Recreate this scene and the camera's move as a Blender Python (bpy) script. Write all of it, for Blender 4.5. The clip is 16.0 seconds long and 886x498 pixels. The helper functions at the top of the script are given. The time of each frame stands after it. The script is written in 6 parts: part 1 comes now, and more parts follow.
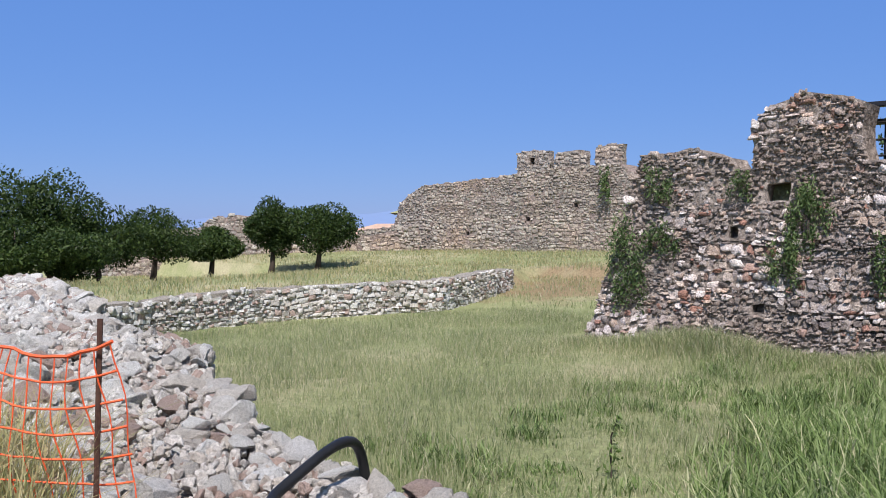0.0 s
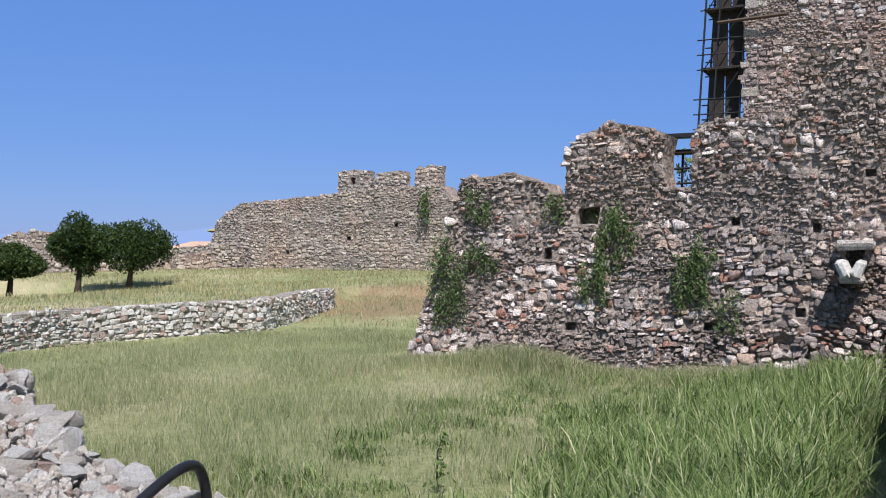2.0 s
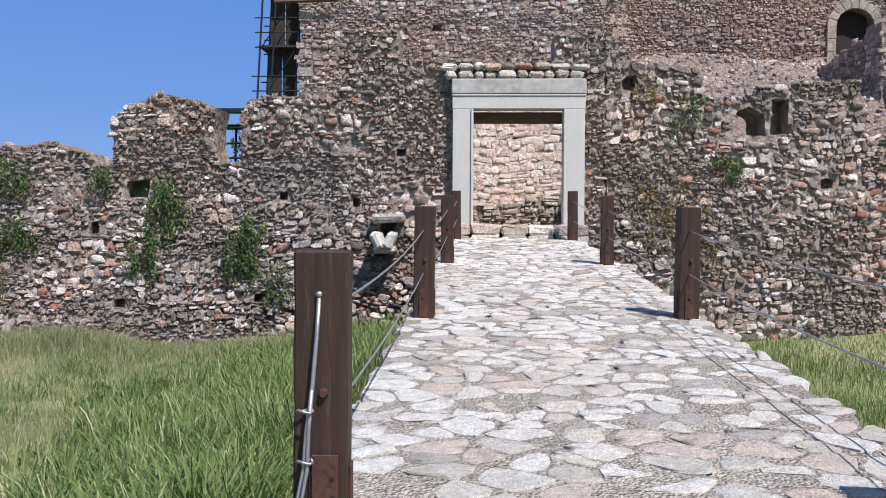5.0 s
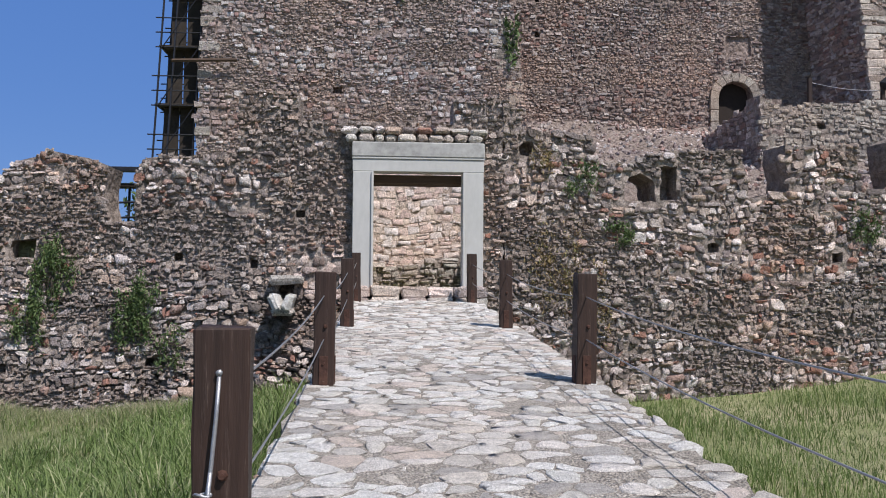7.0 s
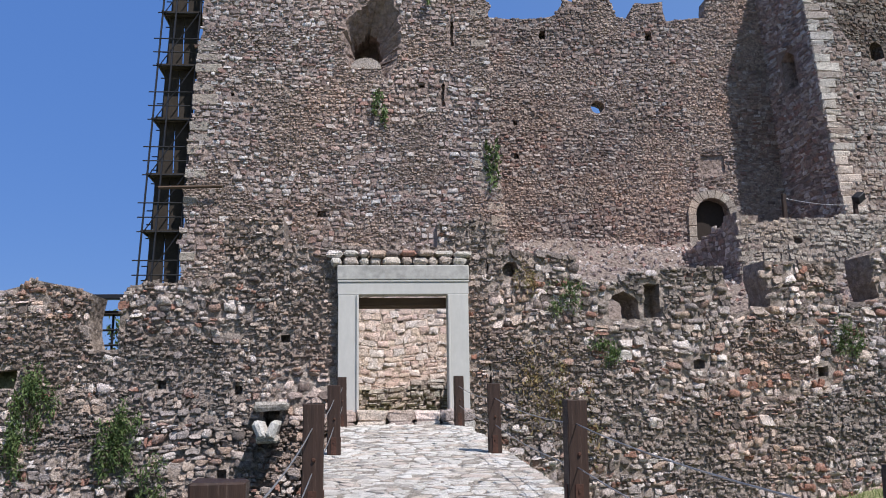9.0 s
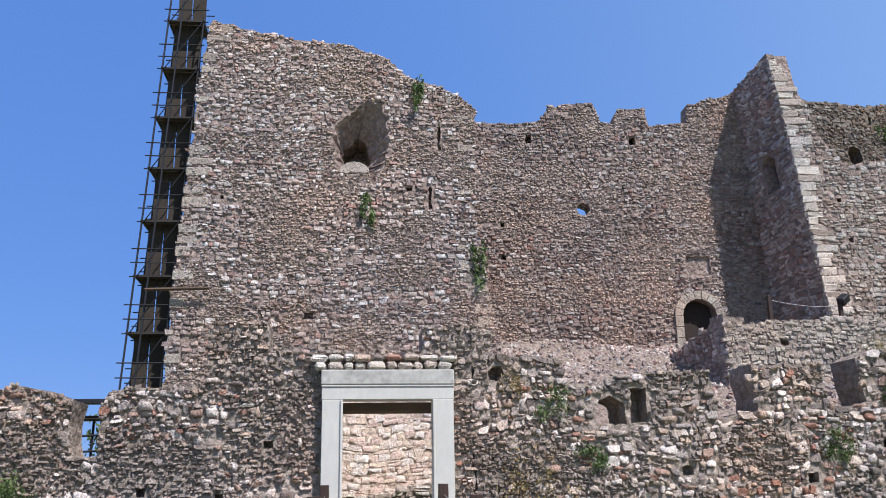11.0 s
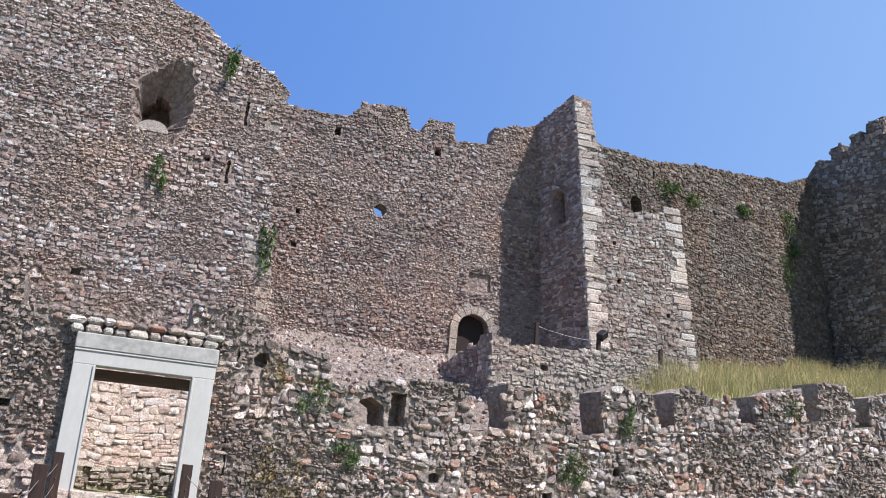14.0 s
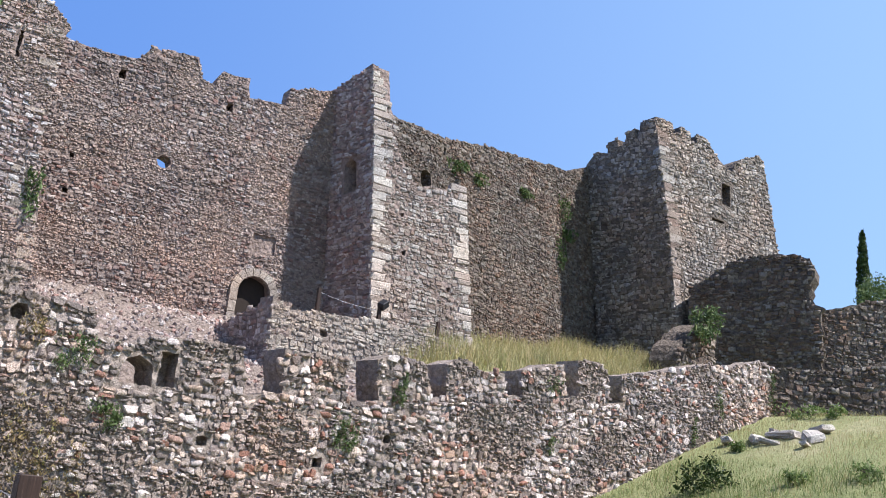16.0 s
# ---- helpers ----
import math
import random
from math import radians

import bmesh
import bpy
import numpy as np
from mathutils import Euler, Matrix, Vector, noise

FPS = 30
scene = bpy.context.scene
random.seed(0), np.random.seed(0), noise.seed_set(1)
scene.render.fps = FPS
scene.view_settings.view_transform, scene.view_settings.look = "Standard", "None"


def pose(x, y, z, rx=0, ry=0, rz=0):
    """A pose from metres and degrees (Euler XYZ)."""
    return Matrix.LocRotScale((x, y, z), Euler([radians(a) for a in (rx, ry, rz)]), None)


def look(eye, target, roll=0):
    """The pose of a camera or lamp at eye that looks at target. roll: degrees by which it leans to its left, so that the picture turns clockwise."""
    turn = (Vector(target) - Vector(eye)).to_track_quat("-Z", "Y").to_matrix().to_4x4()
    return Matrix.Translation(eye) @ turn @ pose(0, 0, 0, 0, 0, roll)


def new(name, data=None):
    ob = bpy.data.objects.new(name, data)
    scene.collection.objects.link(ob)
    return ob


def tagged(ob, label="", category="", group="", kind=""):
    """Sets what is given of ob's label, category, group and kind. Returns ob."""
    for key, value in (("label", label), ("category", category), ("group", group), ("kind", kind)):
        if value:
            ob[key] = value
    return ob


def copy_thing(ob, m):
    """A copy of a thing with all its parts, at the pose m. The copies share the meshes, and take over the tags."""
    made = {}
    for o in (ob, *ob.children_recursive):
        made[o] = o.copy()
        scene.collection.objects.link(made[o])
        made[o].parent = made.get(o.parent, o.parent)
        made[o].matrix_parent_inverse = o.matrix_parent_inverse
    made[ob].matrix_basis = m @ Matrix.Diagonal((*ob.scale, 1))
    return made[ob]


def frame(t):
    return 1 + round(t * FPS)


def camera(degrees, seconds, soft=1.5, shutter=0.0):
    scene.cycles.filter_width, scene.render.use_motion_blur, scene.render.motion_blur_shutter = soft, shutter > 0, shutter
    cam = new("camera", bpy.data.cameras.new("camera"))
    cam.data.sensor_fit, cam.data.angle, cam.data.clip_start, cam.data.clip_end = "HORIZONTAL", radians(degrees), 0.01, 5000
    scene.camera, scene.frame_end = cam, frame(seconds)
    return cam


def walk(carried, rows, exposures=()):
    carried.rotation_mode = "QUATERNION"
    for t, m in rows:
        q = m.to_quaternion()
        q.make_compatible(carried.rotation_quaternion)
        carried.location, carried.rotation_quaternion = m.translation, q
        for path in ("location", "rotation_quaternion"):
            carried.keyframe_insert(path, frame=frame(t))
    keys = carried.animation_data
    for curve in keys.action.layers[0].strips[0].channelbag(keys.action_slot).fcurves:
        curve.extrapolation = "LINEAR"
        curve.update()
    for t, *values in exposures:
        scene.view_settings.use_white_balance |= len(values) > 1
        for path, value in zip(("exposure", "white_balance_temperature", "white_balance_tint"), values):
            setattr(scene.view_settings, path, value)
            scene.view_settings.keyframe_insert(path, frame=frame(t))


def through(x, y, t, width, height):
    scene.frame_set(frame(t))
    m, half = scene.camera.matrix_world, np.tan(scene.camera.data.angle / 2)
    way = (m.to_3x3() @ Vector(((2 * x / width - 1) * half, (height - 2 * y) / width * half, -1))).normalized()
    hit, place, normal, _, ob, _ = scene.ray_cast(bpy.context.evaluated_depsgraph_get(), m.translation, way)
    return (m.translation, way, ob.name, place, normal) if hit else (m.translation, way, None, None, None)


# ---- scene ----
# ---- camera ----
cam = camera(51.3, 16.0, 1.0)
PATH = [
    (0, look((-0.778, -0.078, 1.390), (-7.085, 7.679, 1.193), 0.27)),
    (0.5, look((-0.871, -0.233, 1.425), (-6.463, 8.055, 1.283), -0.97)),
    (1, look((-0.846, -0.293, 1.425), (-5.895, 8.338, 1.357), -0.02)),
    (1.5, look((-0.817, -0.272, 1.413), (-5.579, 8.521, 1.402), 0.44)),
    (2, look((-0.802, -0.263, 1.410), (-5.482, 8.574, 1.436), 0.72)),
    (2.5, look((-0.777, -0.239, 1.406), (-5.110, 8.773, 1.463), 1.01)),
    (3, look((-0.706, -0.187, 1.395), (-4.212, 9.178, 1.489), 1.08)),
    (3.5, look((-0.592, -0.196, 1.391), (-3.152, 9.471, 1.399), 0.76)),
    (4, look((-0.409, -0.241, 1.373), (-2.189, 9.599, 1.287), 0.39)),
    (4.5, look((-0.192, -0.333, 1.396), (-1.240, 9.610, 1.225), 0.74)),
    (5, look((0.041, -0.257, 1.384), (-0.408, 9.731, 1.180), 0.33)),
    (5.2, look((0.046, -0.262, 1.383), (-0.117, 9.735, 1.204), -0.06)),
    (7.3, look((0.001, -0.257, 1.470), (0.708, 9.698, 2.107), 0.50)),
    (7.5, look((-0.021, -0.266, 1.484), (0.734, 9.675, 2.256), 0.48)),
    (8, look((-0.064, -0.267, 1.502), (0.777, 9.645, 2.529), -0.02)),
    (8.5, look((-0.086, -0.302, 1.536), (0.768, 9.563, 2.929), -0.54)),
    (9, look((-0.023, -0.332, 1.562), (0.788, 9.489, 3.263), -0.81)),
    (9.5, look((0.029, -0.343, 1.594), (0.835, 9.422, 3.593), -1.32)),
    (10, look((0.064, -0.358, 1.629), (0.856, 9.329, 3.982), -1.46)),
    (10.2, look((0.061, -0.370, 1.640), (0.876, 9.285, 4.113), -1.32)),
    (12.3, look((0.252, -0.622, 1.861), (1.537, 8.890, 4.668), 0.28)),
    (12.5, look((0.264, -0.656, 1.866), (1.699, 8.835, 4.670), 0.76)),
    (13, look((0.306, -0.712, 1.867), (2.323, 8.683, 4.634), 2.49)),
    (13.5, look((0.335, -0.702, 1.843), (2.903, 8.581, 4.532), 4.22)),
    (14, look((0.294, -0.582, 1.819), (3.349, 8.547, 4.527), 5.10)),
    (14.5, look((0.231, -0.457, 1.796), (3.978, 8.400, 4.536), 5.92)),
    (15, look((0.257, -0.399, 1.801), (4.552, 8.221, 4.492), 5.69)),
    (15.5, look((0.317, -0.453, 1.797), (5.053, 7.947, 4.444), 5.25)),
    (16, look((0.359, -0.503, 1.798), (5.515, 7.666, 4.380), 5.63)),
]
walk(cam, PATH, [(t, stops, 6250, 14) for t, stops in ((0, 0.34), (4, 0.34), (5.2, 0.3), (7.3, 0.02), (8.5, 0.06), (10.2, 0.34), (12.3, 0.53), (14, 0.52), (15.4, 0.5), (16, 0.68))])

# ---- world and sun ----
LIGHT = Vector((-0.48, 0.66, -1.2)).normalized()
world = bpy.data.worlds.new("sky")
scene.world = world
world.use_nodes = True
wn = world.node_tree
sky = wn.nodes.new("ShaderNodeTexSky")
sky.sky_type = "NISHITA"
sky.sun_disc = False
sky.sun_elevation = math.asin(-LIGHT.z)
sky.sun_rotation = math.atan2(-LIGHT.x, -LIGHT.y)
sky.air_density, sky.dust_density, sky.ozone_density = 1.0, 0.2, 4.0
wn.nodes["Background"].inputs["Strength"].default_value = 0.084
even = wn.nodes.new("ShaderNodeMix")
even.data_type = "RGBA"
even.inputs[0].default_value = 0.7
# the clear sky pales from the side away from the sun to the side towards it
aim = wn.nodes.new("ShaderNodeTexCoord")
dot = wn.nodes.new("ShaderNodeVectorMath")
dot.operation = "DOT_PRODUCT"
flat = Vector((0.79, -0.61, 0))
dot.inputs[1].default_value = flat
wn.links.new(aim.outputs["Generated"], dot.inputs[0])
pale = wn.nodes.new("ShaderNodeMapRange")
pale.interpolation_type = "SMOOTHSTEP"
pale.inputs["From Min"].default_value, pale.inputs["From Max"].default_value = -0.75, 0.75
wn.links.new(dot.outputs["Value"], pale.inputs["Value"])
blue = wn.nodes.new("ShaderNodeMix")
blue.data_type = "RGBA"
blue.inputs[6].default_value, blue.inputs[7].default_value = (1.0, 2.6, 7.1, 1), (4.0, 6.3, 9.5, 1)
wn.links.new(pale.outputs[0], blue.inputs[0])
wn.links.new(blue.outputs[2], even.inputs[7])
wn.links.new(sky.outputs[0], even.inputs[6])
# and deepens towards the zenith
split = wn.nodes.new("ShaderNodeSeparateXYZ")
wn.links.new(aim.outputs["Generated"], split.inputs[0])
deep = wn.nodes.new("ShaderNodeMapRange")
deep.interpolation_type = "SMOOTHSTEP"
deep.inputs["From Min"].default_value, deep.inputs["From Max"].default_value = 0.52, 1.0
deep.inputs["To Min"].default_value, deep.inputs["To Max"].default_value = 1.0, 0.38
wn.links.new(split.outputs["Z"], deep.inputs["Value"])
dim = wn.nodes.new("ShaderNodeVectorMath")
dim.operation = "SCALE"
wn.links.new(even.outputs[2], dim.inputs[0])
wn.links.new(deep.outputs[0], dim.inputs["Scale"])
wn.links.new(dim.outputs[0], wn.nodes["Background"].inputs["Color"])
sun_data = bpy.data.lights.new("sun", "SUN")
sun_data.energy, sun_data.angle, sun_data.color = 5.4, radians(0.55), (1.0, 0.955, 0.895)
sun = new("sun", sun_data)
sun.matrix_world = look((0, 0, 60), Vector((0, 0, 60)) + LIGHT)


# ---- materials ----
def material(name, roughness=0.9, metallic=0.0, spec=0.3):
    m = bpy.data.materials.new(name)
    m.use_nodes = True
    b = m.node_tree.nodes["Principled BSDF"]
    b.inputs["Roughness"].default_value = roughness
    b.inputs["Metallic"].default_value = metallic
    b.inputs["Specular IOR Level"].default_value = spec
    return m, m.node_tree, b


def coords(nt, scale=(1, 1, 1)):
    tc, mp = nt.nodes.new("ShaderNodeTexCoord"), nt.nodes.new("ShaderNodeMapping")
    mp.inputs["Scale"].default_value = scale
    nt.links.new(tc.outputs["Object"], mp.inputs["Vector"])
    return mp.outputs["Vector"]


def noise_tex(nt, vec, scale, detail=4.0, rough=0.6):
    n = nt.nodes.new("ShaderNodeTexNoise")
    n.inputs["Scale"].default_value, n.inputs["Detail"].default_value, n.inputs["Roughness"].default_value = scale, detail, rough
    nt.links.new(vec, n.inputs["Vector"])
    return n.outputs["Fac"]


def ramp(nt, fac, stops, constant=False):
    r = nt.nodes.new("ShaderNodeValToRGB")
    e = r.color_ramp.elements
    while len(e) < len(stops):
        e.new(0.5)
    for k, (p, c) in enumerate(stops):
        e[k].position = p
        e[k].color = (*c, 1)
    if constant:
        r.color_ramp.interpolation = "CONSTANT"
    nt.links.new(fac, r.inputs["Fac"])
    return r.outputs["Color"]


def mix(nt, fac, a, b, mode="MIX"):
    n = nt.nodes.new("ShaderNodeMix")
    n.data_type, n.blend_type = "RGBA", mode
    for sock, v in ((n.inputs[0], fac), (n.inputs[6], a), (n.inputs[7], b)):
        if isinstance(v, (int, float)):
            sock.default_value = v
        elif isinstance(v, tuple):
            sock.default_value = (*v, 1)
        else:
            nt.links.new(v, sock)
    return n.outputs[2]


def math_node(nt, op, a, b=0.0):
    n = nt.nodes.new("ShaderNodeMath")
    n.operation = op
    for sock, v in zip(n.inputs, (a, b)):
        if isinstance(v, (int, float)):
            sock.default_value = v
        else:
            nt.links.new(v, sock)
    return n.outputs[0]


def bump(nt, b, height, strength, dist):
    n = nt.nodes.new("ShaderNodeBump")
    n.inputs["Strength"].default_value, n.inputs["Distance"].default_value = strength, dist
    nt.links.new(height, n.inputs["Height"])
    nt.links.new(n.outputs[0], b.inputs["Normal"])


def random_value(nt):
    """A number of its own for each piece, be it an object or an island of a joined mesh."""
    o, g = nt.nodes.new("ShaderNodeObjectInfo"), nt.nodes.new("ShaderNodeNewGeometry")
    return math_node(nt, "FRACT", math_node(nt, "ADD", o.outputs["Random"], g.outputs["Random Per Island"]))


def stone_material(name, palette, grain=9.0, bite=1.0, tint=0.8, stain=(0.12, 0.11, 0.1), stain_amount=0.35, lichen=0.0):
    m, nt, b = material(name, 0.92, spec=0.2)
    v = coords(nt)
    n = len(palette)
    col = ramp(nt, random_value(nt), [(k / n, c) for k, c in enumerate(palette)], True)
    fine = noise_tex(nt, v, grain, 6, 0.7)
    col = mix(nt, 0.75, col, ramp(nt, fine, [(0.25, (0.55, 0.53, 0.5)), (0.6, (1.0, 1.0, 1.0)), (0.8, (1.25, 1.22, 1.18))]), "MULTIPLY")
    grit = noise_tex(nt, v, grain * 3.4, 5, 0.8)
    col = mix(nt, bite, col, ramp(nt, grit, [(0.36, (0.28, 0.26, 0.25)), (0.47, (0.85, 0.84, 0.82)), (0.55, (1.15, 1.14, 1.12)), (0.65, (1.6, 1.58, 1.55))]), "MULTIPLY")
    big = noise_tex(nt, v, 0.45, 5, 0.65)
    warm = noise_tex(nt, v, 0.22, 3, 0.6)
    col = mix(nt, tint, col, ramp(nt, warm, [(0.36, (0.84, 0.87, 0.92)), (0.5, (1.0, 1.0, 1.0)), (0.62, (1.14, 1.01, 0.94))]), "MULTIPLY")
    patch = ramp(nt, big, [(0.45, (0, 0, 0)), (0.68, (1, 1, 1))])
    col = mix(nt, math_node(nt, "MULTIPLY", patch, stain_amount), col, stain)
    if lichen:
        spots = ramp(nt, noise_tex(nt, v, 3.5, 5, 0.7), [(0.6, (0, 0, 0)), (0.68, (1, 1, 1))])
        col = mix(nt, math_node(nt, "MULTIPLY", spots, lichen), col, (0.62, 0.61, 0.57))
    nt.links.new(col, b.inputs["Base Color"])
    bump(nt, b, math_node(nt, "ADD", fine, grit), 0.85, 0.045)
    return m


def mortar_material(name, tone, dark, rubble=5.0, pit=0.5, relief=0.06):
    """Lime mortar with small rubble in it."""
    m, nt, b = material(name, 0.95, spec=0.15)
    v = coords(nt)
    vo = nt.nodes.new("ShaderNodeTexVoronoi")
    vo.inputs["Scale"].default_value = rubble
    nt.links.new(v, vo.inputs["Vector"])
    stones = ramp(nt, vo.outputs["Distance"], [(0.0, (1, 1, 1)), (0.5, (0.75, 0.75, 0.75)), (0.75, (0.35, 0.33, 0.3))])
    fine = noise_tex(nt, v, 14, 6, 0.75)
    col = mix(nt, ramp(nt, noise_tex(nt, v, 0.6, 5), [(0.4, (0, 0, 0)), (0.7, (1, 1, 1))]), tone, dark)
    col = mix(nt, pit, col, stones, "MULTIPLY")
    col = mix(nt, 0.6, col, ramp(nt, fine, [(0.3, (0.5, 0.48, 0.46)), (0.62, (1.05, 1.05, 1.05))]), "MULTIPLY")
    col = mix(nt, 0.8, col, ramp(nt, noise_tex(nt, v, 34, 5, 0.8), [(0.37, (0.3, 0.28, 0.27)), (0.48, (0.9, 0.89, 0.88)), (0.62, (1.55, 1.53, 1.5))]), "MULTIPLY")
    nt.links.new(col, b.inputs["Base Color"])
    bump(nt, b, math_node(nt, "SUBTRACT", fine, math_node(nt, "MULTIPLY", vo.outputs["Distance"], 1.5)), 0.9, relief)
    return m


def leaf_material(name, stops, rough=0.6, through=0.25):
    m, nt, b = material(name, rough, spec=0.25)
    v = coords(nt)
    col = ramp(nt, random_value(nt), stops)
    col = mix(nt, 0.5, col, ramp(nt, noise_tex(nt, v, 0.35, 4), [(0.35, (0.65, 0.7, 0.6)), (0.65, (1.25, 1.2, 1.1))]), "MULTIPLY")
    nt.links.new(col, b.inputs["Base Color"])
    b.inputs["Subsurface Weight"].default_value = 0.0
    tr, add = nt.nodes.new("ShaderNodeBsdfTranslucent"), nt.nodes.new("ShaderNodeMixShader")
    nt.links.new(col, tr.inputs["Color"])
    add.inputs[0].default_value = through
    out = nt.nodes["Material Output"]
    nt.links.new(b.outputs[0], add.inputs[1])
    nt.links.new(tr.outputs[0], add.inputs[2])
    nt.links.new(add.outputs[0], out.inputs["Surface"])
    return m


def plain_material(name, color, roughness=0.7, metallic=0.0, grain=20.0, stretch=(1, 1, 1), depth=0.3, vary=0.5):
    m, nt, b = material(name, roughness, metallic)
    v = coords(nt, stretch)
    fine = noise_tex(nt, v, grain, 5, 0.7)
    lo, hi = tuple(c * (1 - 0.5 * vary) for c in color), tuple(min(1, c * (1 + 0.5 * vary)) for c in color)
    col = ramp(nt, fine, [(0.3, lo), (0.7, hi)])
    col = mix(nt, 0.4, col, ramp(nt, noise_tex(nt, v, grain * 0.12, 4), [(0.35, lo), (0.65, hi)]))
    nt.links.new(col, b.inputs["Base Color"])
    bump(nt, b, fine, depth, 0.01)
    return m


GREY = [(0.429, 0.367, 0.342), (0.596, 0.514, 0.480), (0.239, 0.197, 0.187), (0.501, 0.416, 0.369), (0.786, 0.689, 0.651), (0.346, 0.291, 0.275),
        (0.537, 0.405, 0.330), (0.442, 0.378, 0.364), (0.382, 0.208, 0.160), (0.645, 0.526, 0.453), (0.429, 0.291, 0.243), (0.716, 0.624, 0.602), (0.178, 0.149, 0.138), (0.795, 0.716, 0.679)]
PINK = [(0.377, 0.311, 0.288), (0.320, 0.253, 0.237), (0.424, 0.369, 0.339), (0.283, 0.233, 0.217), (0.358, 0.272, 0.248), (0.472, 0.427, 0.401),
        (0.264, 0.214, 0.206), (0.396, 0.320, 0.288), (0.339, 0.302, 0.288), (0.310, 0.205, 0.181), (0.454, 0.410, 0.392), (0.576, 0.549, 0.535), (0.210, 0.171, 0.162), (0.507, 0.477, 0.467)]
PEACH = [(0.840, 0.693, 0.607), (0.870, 0.744, 0.672), (0.800, 0.623, 0.543), (0.840, 0.688, 0.570), (0.880, 0.781, 0.727), (0.780, 0.595, 0.524)]
WHITE = [(0.860, 0.837, 0.795), (0.848, 0.795, 0.742), (0.742, 0.710, 0.657), (0.806, 0.774, 0.731), (0.678, 0.636, 0.583), (0.763, 0.700, 0.625), (0.848, 0.827, 0.784), (0.509, 0.477, 0.445),
         (0.678, 0.583, 0.509), (0.742, 0.721, 0.678), (0.721, 0.625, 0.562), (0.827, 0.795, 0.753)]
FAR = [(0.44, 0.39, 0.34), (0.38, 0.33, 0.29), (0.52, 0.47, 0.41), (0.33, 0.29, 0.26), (0.47, 0.40, 0.34)]
M_GREY = stone_material("grey_rubble_stone", GREY, stain_amount=0.45, lichen=0.35)
M_PINK = stone_material("pinkish_rubble_stone", [tuple(c * k for c, k in zip(t, (1.17, 1.15, 1.16))) for t in PINK], stain=(0.2, 0.18, 0.16), stain_amount=0.35, lichen=0.2)
M_CURTAIN = stone_material("weathered_curtain_stone", [tuple(c * k for c, k in zip(t, (0.87, 0.82, 0.81))) for t in PINK], stain=(0.15, 0.135, 0.12), stain_amount=0.55, lichen=0.2)
M_BROWN = stone_material("brown_rubble_stone", [(0.171, 0.134, 0.113), (0.213, 0.177, 0.147), (0.135, 0.102, 0.084), (0.242, 0.209, 0.182), (0.185, 0.130, 0.101), (0.284, 0.253, 0.223), (0.114, 0.092, 0.081)], stain_amount=0.4, lichen=0.15)
M_DUSK = stone_material("dark_grey_rubble_stone", [(0.302, 0.272, 0.242), (0.358, 0.322, 0.286), (0.235, 0.205, 0.182), (0.414, 0.372, 0.330), (0.280, 0.228, 0.193), (0.470, 0.433, 0.396), (0.190, 0.167, 0.149)], stain_amount=0.4, lichen=0.2)
M_TOWER = stone_material("tower_rubble_stone", [(0.304, 0.266, 0.236), (0.395, 0.357, 0.327), (0.236, 0.190, 0.167), (0.456, 0.426, 0.395), (0.274, 0.213, 0.182), (0.342, 0.304, 0.274)], stain_amount=0.35, lichen=0.2)
M_PEACH = stone_material("peach_limestone", PEACH, bite=0.6, tint=0.3, stain_amount=0.05)
M_WHITE = stone_material("white_paving_stone", WHITE, grain=14, bite=0.4, tint=0.25, stain=(0.42, 0.38, 0.33), stain_amount=0.35)
M_FAR = stone_material("weathered_stone", FAR, stain_amount=0.3)
M_ROCK = stone_material("pale_fieldstone", bite=0.5, tint=0.3, palette=[(0.70, 0.67, 0.63), (0.78, 0.76, 0.72), (0.58, 0.54, 0.50), (0.66, 0.61, 0.55), (0.48, 0.36, 0.31), (0.74, 0.71, 0.68), (0.80, 0.78, 0.75)], grain=16, stain=(0.3, 0.27, 0.24), stain_amount=0.4, lichen=0.3)
M_QUOIN = stone_material("dressed_quoin_stone", [(0.50, 0.46, 0.42), (0.58, 0.54, 0.50), (0.45, 0.39, 0.35), (0.62, 0.58, 0.53)], stain_amount=0.2)
M_CHIP = stone_material("grey_mortar_rubble", [(0.324, 0.273, 0.243), (0.388, 0.320, 0.284), (0.281, 0.233, 0.208), (0.425, 0.359, 0.322), (0.359, 0.284, 0.246), (0.238, 0.193, 0.170)], stain_amount=0.5, lichen=0.3)
M_CHIP_PINK = stone_material("pinkish_mortar_rubble", [(0.445, 0.360, 0.318), (0.403, 0.318, 0.281), (0.488, 0.408, 0.360), (0.360, 0.286, 0.254), (0.424, 0.329, 0.286)], stain_amount=0.25)
M_MORTAR = mortar_material("grey_lime_mortar", (0.43, 0.365, 0.325), (0.26, 0.218, 0.19))
M_MORTAR_PINK = mortar_material("pinkish_lime_mortar", (0.37, 0.295, 0.265), (0.25, 0.195, 0.172))
M_MORTAR_DARK = mortar_material("brown_lime_mortar", (0.22, 0.185, 0.155), (0.14, 0.115, 0.1))
M_MORTAR_PEACH = mortar_material("pale_lime_mortar", (0.70, 0.57, 0.47), (0.58, 0.45, 0.37), pit=0.3)
M_MORTAR_PALE = mortar_material("paving_mortar", (0.45, 0.41, 0.36), (0.31, 0.28, 0.24), rubble=50, pit=0.35, relief=0.02)
M_RUBBLE = mortar_material("loose_rubble_slope", (0.36, 0.295, 0.262), (0.25, 0.205, 0.18), rubble=7, pit=0.6)
M_MARBLE = plain_material("grey_marble", (0.45, 0.44, 0.415), 0.75, grain=9, stretch=(1, 1, 0.4), depth=0.12, vary=0.2)
